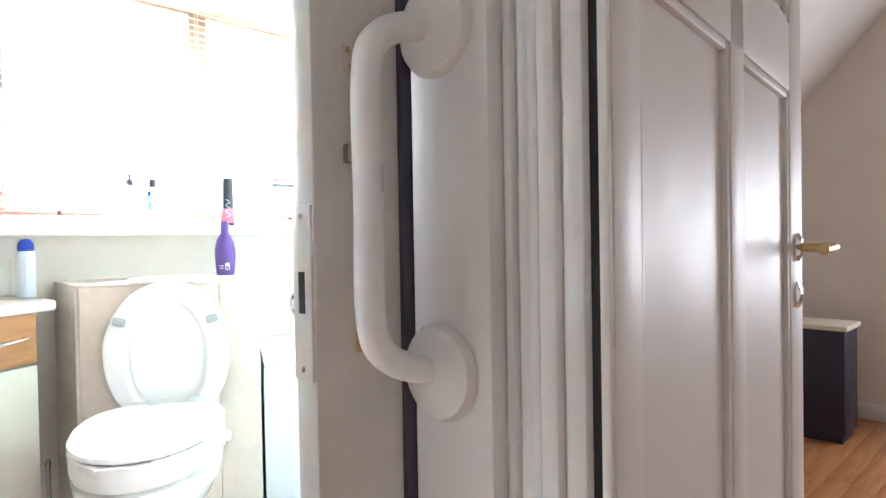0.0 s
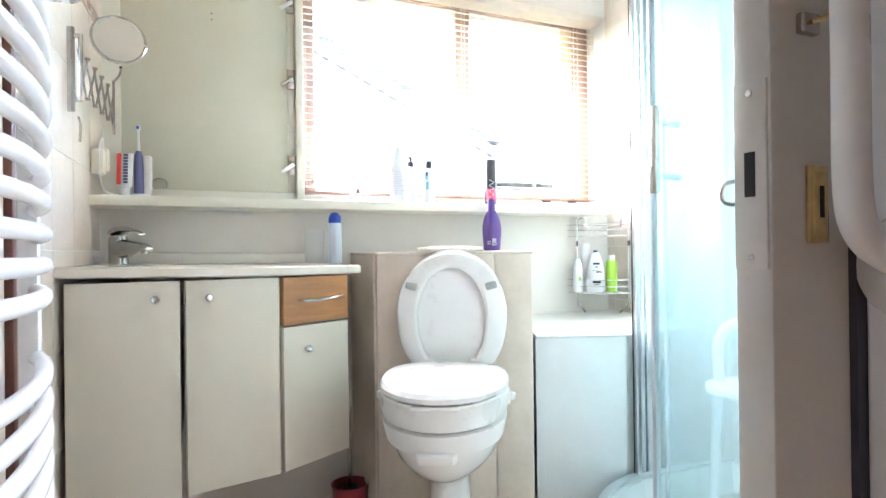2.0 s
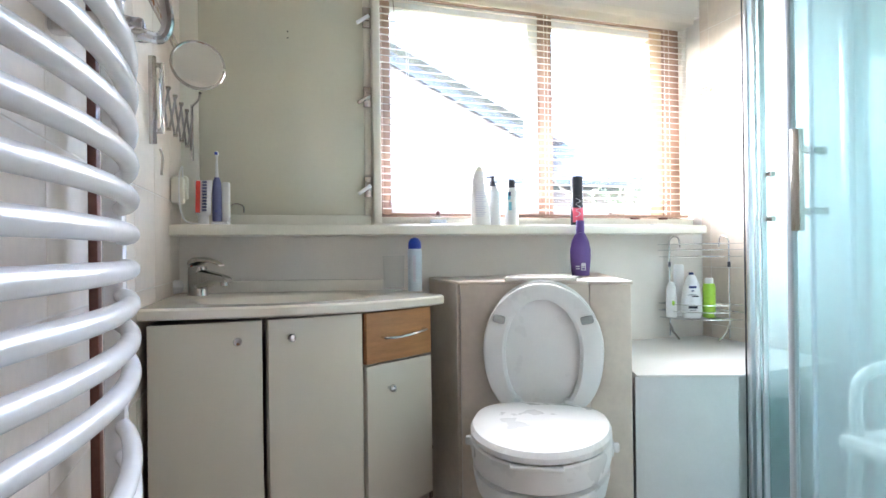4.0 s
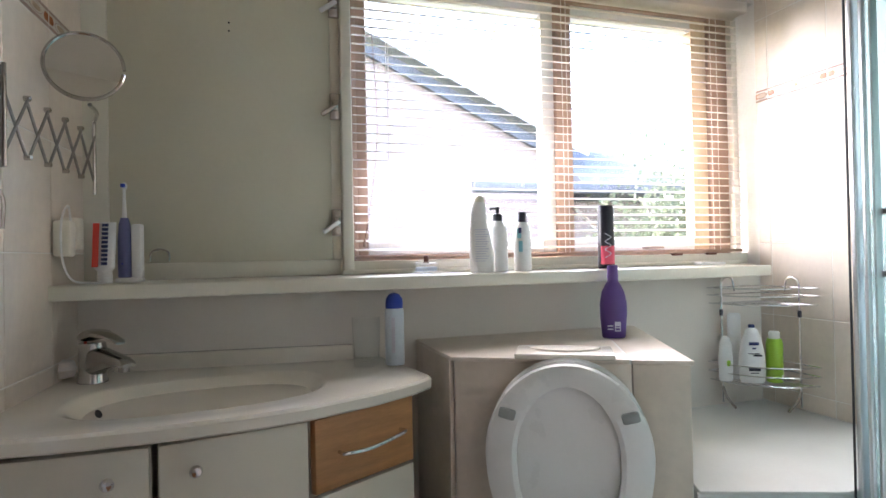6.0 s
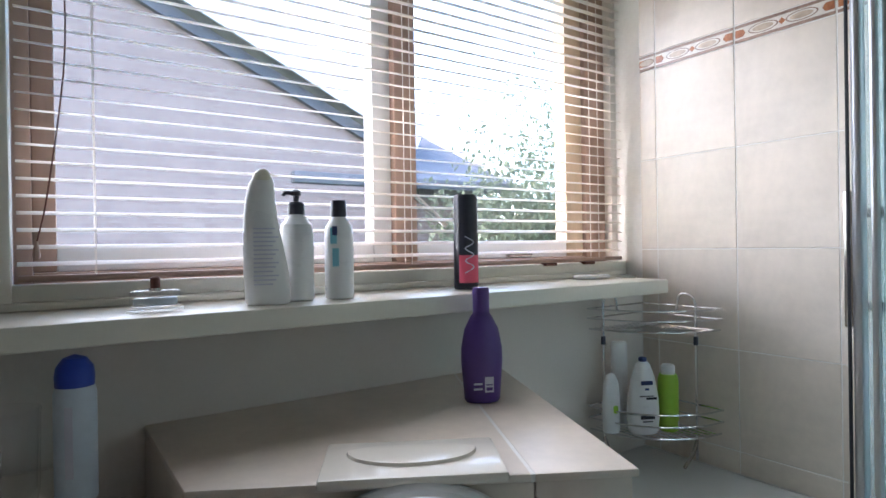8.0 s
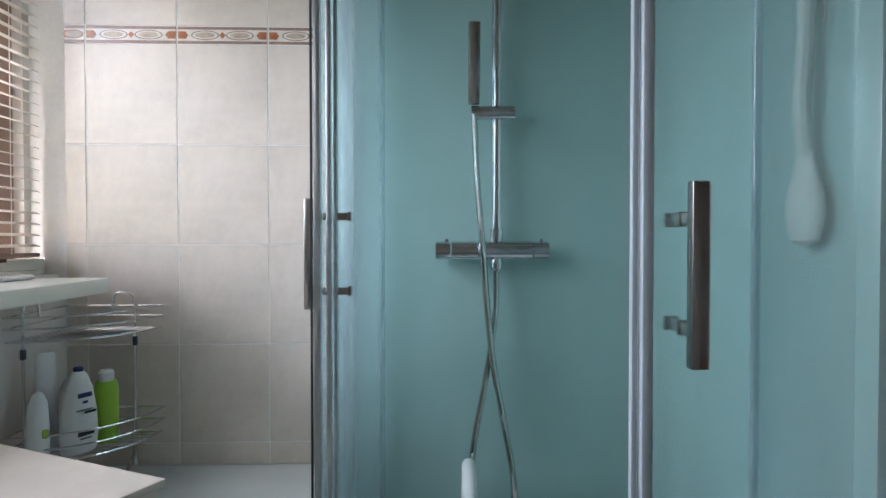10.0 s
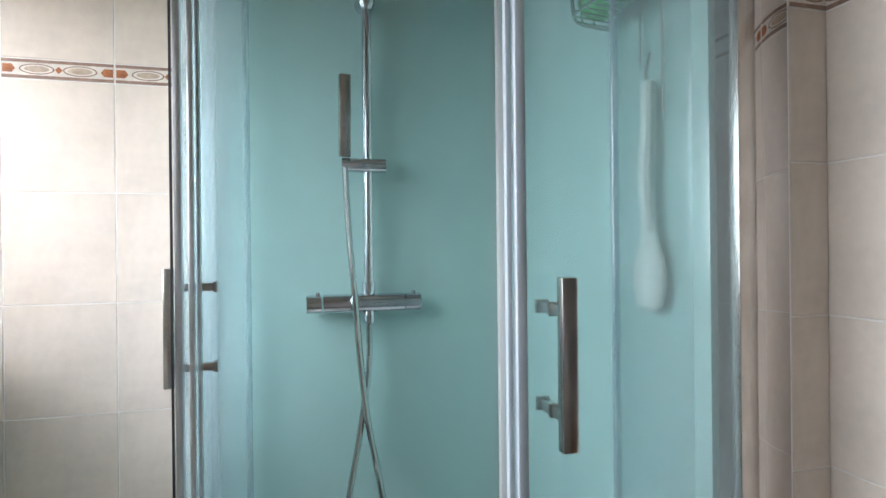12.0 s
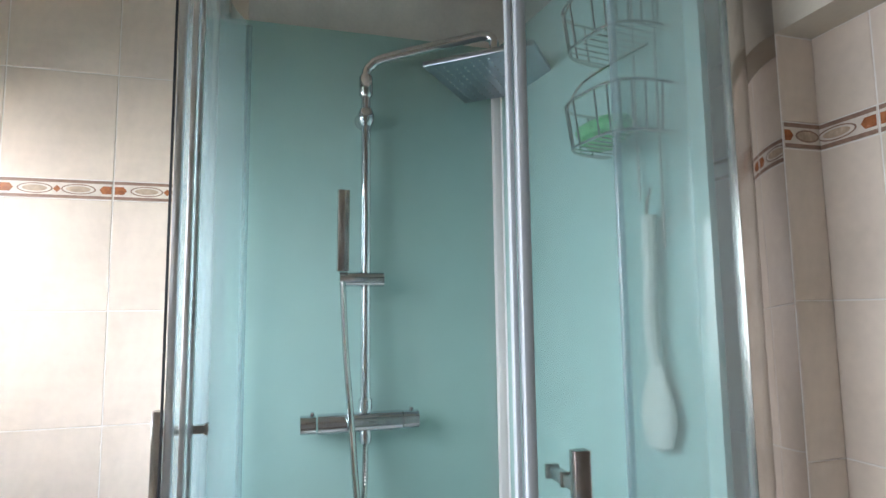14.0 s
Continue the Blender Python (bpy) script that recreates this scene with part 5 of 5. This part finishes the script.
for z in (1.268, 0.942):
    part("rose", move(lathe([(0.047, 0), (0.047, 0.003), (0.043, 0.010), (0.030, 0.015), (0.020, 0.021)], seg=32), pose(0, 0, z, 0, -90, 0)), M_PLASTIC, gr)

HB = pose(0.572, 0.306, 0, 0, 0, 5.5)
bd = tagged(thing("door_1", "white panelled bedroom door standing open", "door", HB), kind="structure")
DW = 0.755
part("leaf_core", boxm((0.0, 0.010, 0.01), (DW, 0.030, 2.06)), M_DOOR, bd)
for x0, x1, z0, z1 in ((0.0, 0.055, 0.01, 2.06), (0.325, 0.385, 0.01, 2.06), (DW - 0.095, DW, 0.01, 2.06), (0.055, DW - 0.095, 0.01, 0.22), (0.055, DW - 0.095, 1.30, 1.41), (0.055, DW - 0.095, 1.93, 2.06)):
    part("rail", boxm((x0, 0, z0), (x1, 0.04, z1), 0.002), M_DOOR, bd)
for x0, x1 in ((0.055, 0.325), (0.385, DW - 0.095)):
    for z0, z1 in ((0.22, 1.30), (1.41, 1.93)):
        mo = bmesh.new()
        for a, b in (((x0, 0.002, z0), (x0 + 0.010, 0.012, z1)), ((x1 - 0.010, 0.002, z0), (x1, 0.012, z1)), ((x0 + 0.010, 0.002, z0), (x1 - 0.010, 0.012, z0 + 0.012)), ((x0 + 0.010, 0.002, z1 - 0.012), (x1 - 0.010, 0.012, z1))):
            merge(mo, boxm(a, b, 0.003))
        part("panel_moulding", mo, M_DOOR, bd)
hd1 = part("door_handle", tube(smooth_path([(DW - 0.055, -0.002, 1.045), (DW - 0.055, -0.045, 1.045), (DW - 0.065, -0.055, 1.045), (DW - 0.17, -0.056, 1.043)], 5), 0.008, 12), M_BRASS, bd, "brass lever handle")
part("rose", move(lathe([(0.024, 0), (0.024, 0.004), (0.014, 0.010)], seg=24), pose(DW - 0.055, 0, 1.045, 90)), M_CHROME, hd1)
part("key_rose", move(lathe([(0.022, 0), (0.022, 0.004), (0.012, 0.009)], seg=24), pose(DW - 0.055, 0, 0.965, 90)), M_CHROME, hd1)
part("lock_plate", boxm((DW - 0.0005, 0.008, 0.92), (DW + 0.002, 0.032, 1.12), 0.0005), M_CHROME, bd)

# ---- bedroom ----
bc = thing("bedside_cabinet", "dark blue cabinet with a pale wooden top", "cabinet", pose(3.60, 0.81, 0))
part("body", boxm((0, 0, 0.04), (0.26, 0.50, 0.575), 0.004), M_NAVY, bc)
part("plinth", boxm((0.02, 0.015, 0.0), (0.25, 0.485, 0.0395), 0.002), M_NAVY, bc)
part("top", boxm((-0.02, -0.015, 0.5755), (0.27, 0.515, 0.60), 0.004), M_PANEL, bc, "pale wooden top")

# ---- outside: neighbour's gable, low roof, trees ----
hz = -2.8
gr_ = structure("ground", boxm((-200, -200, hz - 1), (200, 300, hz)), M_GRASS, "garden ground far below the window")
nh = thing("neighbour_house", "brick house gable with a sloping roof", "house", pose(0, 9.0, 0))
gable = [(-6.0, hz), (4.75, hz), (4.75, 2.80), (-6.0, 7.85)]
gb = bmesh.new()
for y in (0.0, 0.3):
    for x, z in gable:
        gb.verts.new((x, y, z))
bmesh.ops.convex_hull(gb, input=gb.verts[:])
part("wall", gb, M_BRICK, nh)


def slope(a, b, y0, y1, th):
    """A roof slab over the line a to b in x and z."""
    bm = bmesh.new()
    d = Vector((b[0] - a[0], 0, b[1] - a[1])).normalized()
    nrm = Vector((-d.z, 0, d.x)) * (1 if d.x > 0 else -1) * th
    for y in (y0, y1):
        for p in (a, b):
            v = Vector((p[0], y, p[1]))
            bm.verts.new(v)
            bm.verts.new(v + nrm)
    bmesh.ops.convex_hull(bm, input=bm.verts[:])
    return bm


part("roof", slope((-6.3, 8.16), (5.05, 2.83), -0.25, 6.0, 0.42), M_ROOF, nh)
part("bargeboard", slope((-6.3, 8.00), (5.05, 2.67), -0.30, -0.26, 0.56), M_BARGE, nh, "grey bargeboard")
# dark strip on the gable stands in for the shade under the roof edge
part("soffit_shade", slope((-6.3, 7.76), (5.05, 2.43), -0.10, -0.02, 0.16), M_EAVE, nh)
lr = thing("low_extension", "low house extension with a dark blue-grey roof", "house", pose(0, 8.4, 0))
part("wall", boxm((4.80, 0.7, hz), (7.0, 4.0, 2.0)), M_BRICK, lr)
rf = bmesh.new()
for p in ((4.78, 0.0, 2.20), (6.7, 0.0, 2.20), (4.78, 4.6, 2.20), (8.8, 4.6, 2.20), (4.78, 2.3, 3.85), (4.95, 2.3, 3.85)):
    rf.verts.new(p)
bmesh.ops.convex_hull(rf, input=rf.verts[:])
part("roof", rf, M_EAVE, lr)
part("gutter", boxm((3.0, -0.12, 2.04), (6.8, 0.02, 2.19), 0.02), M_EAVE, lr, "dark gutter board")
part("hip_board", tube([(4.95, 2.28, 3.87), (6.72, -0.02, 2.22)], 0.05, 6), M_BARGE, lr)


def tree(x, y, h, r, seed, label):
    rng = random.Random(seed)
    t = thing("tree", label, "tree", pose(x, y, hz), group="garden trees")
    tk = tube(smooth_path([(0, 0, 0), (0.1, 0.05, h * 0.3), (0.0, 0.1, h * 0.62)], 5), 0.14, 10)
    for q in range(7):
        a = q * 2.4
        merge(tk, tube(smooth_path([(0, 0, h * (0.3 + 0.04 * q)), (0.4 * r * math.cos(a), 0.4 * r * math.sin(a), h * (0.45 + 0.04 * q)), (0.75 * r * math.cos(a), 0.75 * r * math.sin(a), h * (0.6 + 0.04 * q))], 4), 0.05, 6))
    part("trunk", tk, M_BARK, t)
    verts, faces = [], []
    clumps = [(rng.gauss(0, 0.45) * r, rng.gauss(0, 0.45) * r, h * 0.68 + rng.gauss(0, 0.17) * h) for _ in range(130)]
    for cx, cy, cz in clumps:
        for _ in range(60):
            p = Vector((cx + rng.gauss(0, 0.16) * r, cy + rng.gauss(0, 0.16) * r, cz + rng.gauss(0, 0.06) * h))
            e = Euler([rng.uniform(0, 6.3) for _ in range(3)]).to_matrix()
            s = rng.uniform(0.03, 0.065)
            k0 = len(verts)
            verts += [p + e @ Vector(c) * s for c in ((-1, 0, 0), (0, -0.5, 0.1), (1, 0, 0), (0, 0.5, 0.1))]
            faces.append((k0, k0 + 1, k0 + 2, k0 + 3))
    me = bpy.data.meshes.new("crown")
    me.from_pydata(verts, [], faces)
    me.materials.append(M_LEAF)
    cr = new("crown", me)
    cr.parent = t


tree(9.2, 13.0, 5.0, 1.8, 3, "green leafy garden tree behind the roofs")
tree(12.5, 15.5, 6.0, 2.2, 4, "green leafy garden tree behind the roofs")
tree(8.2, 10.6, 4.0, 1.3, 5, "small green garden tree beside the low roof")

tree(6.85, 7.7, 5.4, 0.85, 6, "small green garden tree in front of the low house")
tree(5.3, 7.5, 4.6, 0.8, 7, "rounded green shrub tree below the gutter")
tree(6.1, 7.3, 4.9, 0.8, 8, "rounded green shrub tree below the gutter")

# ---- wall tiles ----
TW, TH, BZ0, BH = 0.20, 0.2225, 1.640, 0.040
JOINTS = [BZ0 - TH * q for q in range(8, 0, -1)]
tile_meshes = {}


def tile_mesh(w, h):
    key = (round(w, 3), round(h, 3))
    if key not in tile_meshes:
        tile_meshes[key] = mesh_of("tile", boxm((0.0011, 0, 0.0011), (w - 0.0011, 0.006, h - 0.0011), 0.0009, 1), M_TILE)
    return tile_meshes[key]


def border_mesh(w):
    """A decorated strip: two lines, red ends, two ovals and a small diamond."""
    key = ("border", round(w, 3))
    if key in tile_meshes:
        return tile_meshes[key]
    bm = boxm((0.001, 0, 0.0008), (w - 0.001, 0.0060, BH - 0.0008), 0.0008, 1)
    groups = []

    def flat(pts, y, idx):
        n0 = len(bm.faces)
        a = [bm.verts.new((x, -y, z)) for x, z in pts]
        b = [bm.verts.new((x, 0.001, z)) for x, z in pts]
        fs = [bm.faces.new(a)] + [bm.faces.new((a[q], b[q], b[(q + 1) % len(pts)], a[(q + 1) % len(pts)])) for q in range(len(pts))]
        for f in fs:
            f.material_index = idx
    h = BH
    for z in (0.0015, h - 0.0075):
        flat([(0.002, z), (w - 0.002, z), (w - 0.002, z + 0.006), (0.002, z + 0.006)], 0.0005, 1)
    zc = h / 2
    if w > 0.15:
        for s, x in ((1, 0.003), (-1, w - 0.003)):
            flat([(x, zc - 0.008), (x + s * 0.016, zc - 0.008), (x + s * 0.022, zc), (x + s * 0.016, zc + 0.008), (x, zc + 0.008)], 0.0006, 2)
        for cx in (0.062, w - 0.062):
            flat([(cx + 0.031 * math.cos(a), zc + 0.0105 * math.sin(a)) for a in [2 * math.pi * q / 20 for q in range(20)]], 0.0004, 1)
            flat([(cx + 0.028 * math.cos(a), zc + 0.0086 * math.sin(a)) for a in [2 * math.pi * q / 20 for q in range(20)]], 0.0007, 0)
            flat([(cx + 0.022 * math.cos(a), zc + 0.0062 * math.sin(a)) for a in [2 * math.pi * q / 20 for q in range(20)]], 0.0009, 3)
        flat([(w / 2 - 0.007, zc), (w / 2, zc - 0.007), (w / 2 + 0.007, zc), (w / 2, zc + 0.007)], 0.0006, 2)
    else:
        flat([(0.002, zc - 0.008), (0.012, zc - 0.008), (0.018, zc), (0.012, zc + 0.008), (0.002, zc + 0.008)], 0.0006, 2)
        cx = min(w - 0.025, 0.045)
        flat([(cx + 0.022 * math.cos(a), zc + 0.0095 * math.sin(a)) for a in [2 * math.pi * q / 18 for q in range(18)]], 0.0004, 1)
        flat([(cx + 0.019 * math.cos(a), zc + 0.0070 * math.sin(a)) for a in [2 * math.pi * q / 18 for q in range(18)]], 0.0007, 3)
    bmesh.ops.recalc_face_normals(bm, faces=bm.faces[:])
    tile_meshes[key] = mesh_of("border_tile", bm, [M_BORDER, M_BLINE, M_BRED, M_BOVAL])
    return tile_meshes[key]


def tile_wall(parent, m, length, start, z0, z1, border=True):
    """Tiles along a wall: m puts x along it and -y out of it; start is the first joint."""
    xs = [0.0] + [start + TW * q for q in range(40) if 0.01 < start + TW * q < length - 0.01] + [length]
    zs = sorted({z for z in JOINTS + [BZ0, BZ0 + BH, BZ0 + BH + TH, BZ0 + BH + 2 * TH] if z0 < z < z1} | {z0, z1})
    for za, zb in zip(zs, zs[1:]):
        for xa, xb in zip(xs, xs[1:]):
            strip = border and abs(za - BZ0) < 1e-6
            ob = new("border_tile" if strip else "tile", border_mesh(xb - xa) if strip else tile_mesh(xb - xa, zb - za))
            ob.parent = parent
            ob.matrix_basis = m @ pose(xa, 0, za)


tile_wall(wall_east, pose(XE, YN - 0.001, 0, 0, 0, -90), 0.70, YN - 2.172 - 0.001, ZL, ZC)
tile_wall(wall_south, Matrix.Translation((1.60, YS, 0)) @ Matrix.Rotation(math.pi, 4, "Z"), 0.94, 1.60 - 1.02 + 0.09, 0.0, 1.815)
tile_wall(stub, Matrix.Translation((1.0185, 0.742, 0)) @ Matrix.Rotation(-math.pi / 2, 4, "Z"), 0.069, 0.5, 0.0, 1.813)
tile_wall(wall_west, Matrix.Translation((XW, 0.68, 0)) @ Matrix.Rotation(math.pi / 2, 4, "Z"), 0.70, 0.10, 0.0, ZC, False)

tile_wall(wall_lining, pose(*WL0, 0, 0, 0, math.degrees(math.atan2(WL1[1] - WL0[1], WL1[0] - WL0[0]))), math.dist(WL0, WL1), 0.07, 0.0, ZC)

# bedroom floorboards, ending at the bathroom wall
for q in range(36):
    y0 = -1.6 + 0.095 * q
    west = 0.66 if y0 + 0.095 < 0.565 else 1.795
    for k, x0 in enumerate((0.66, 1.9, 3.1)):
        sh_ = 0.35 * (q % 3)
        a, b = max(west, x0 - sh_), min(BX1, (1.9, 3.1, 5.5)[k] - sh_)
        if b - a < 0.03:
            continue
        pl = part("plank", boxm((a + 0.001, y0 + 0.0008, -0.012), (b - 0.001, y0 + 0.0942, 0.0), 0.001), M_OAK)
        pl.parent = bpy.data.objects["floor_bedroom"]
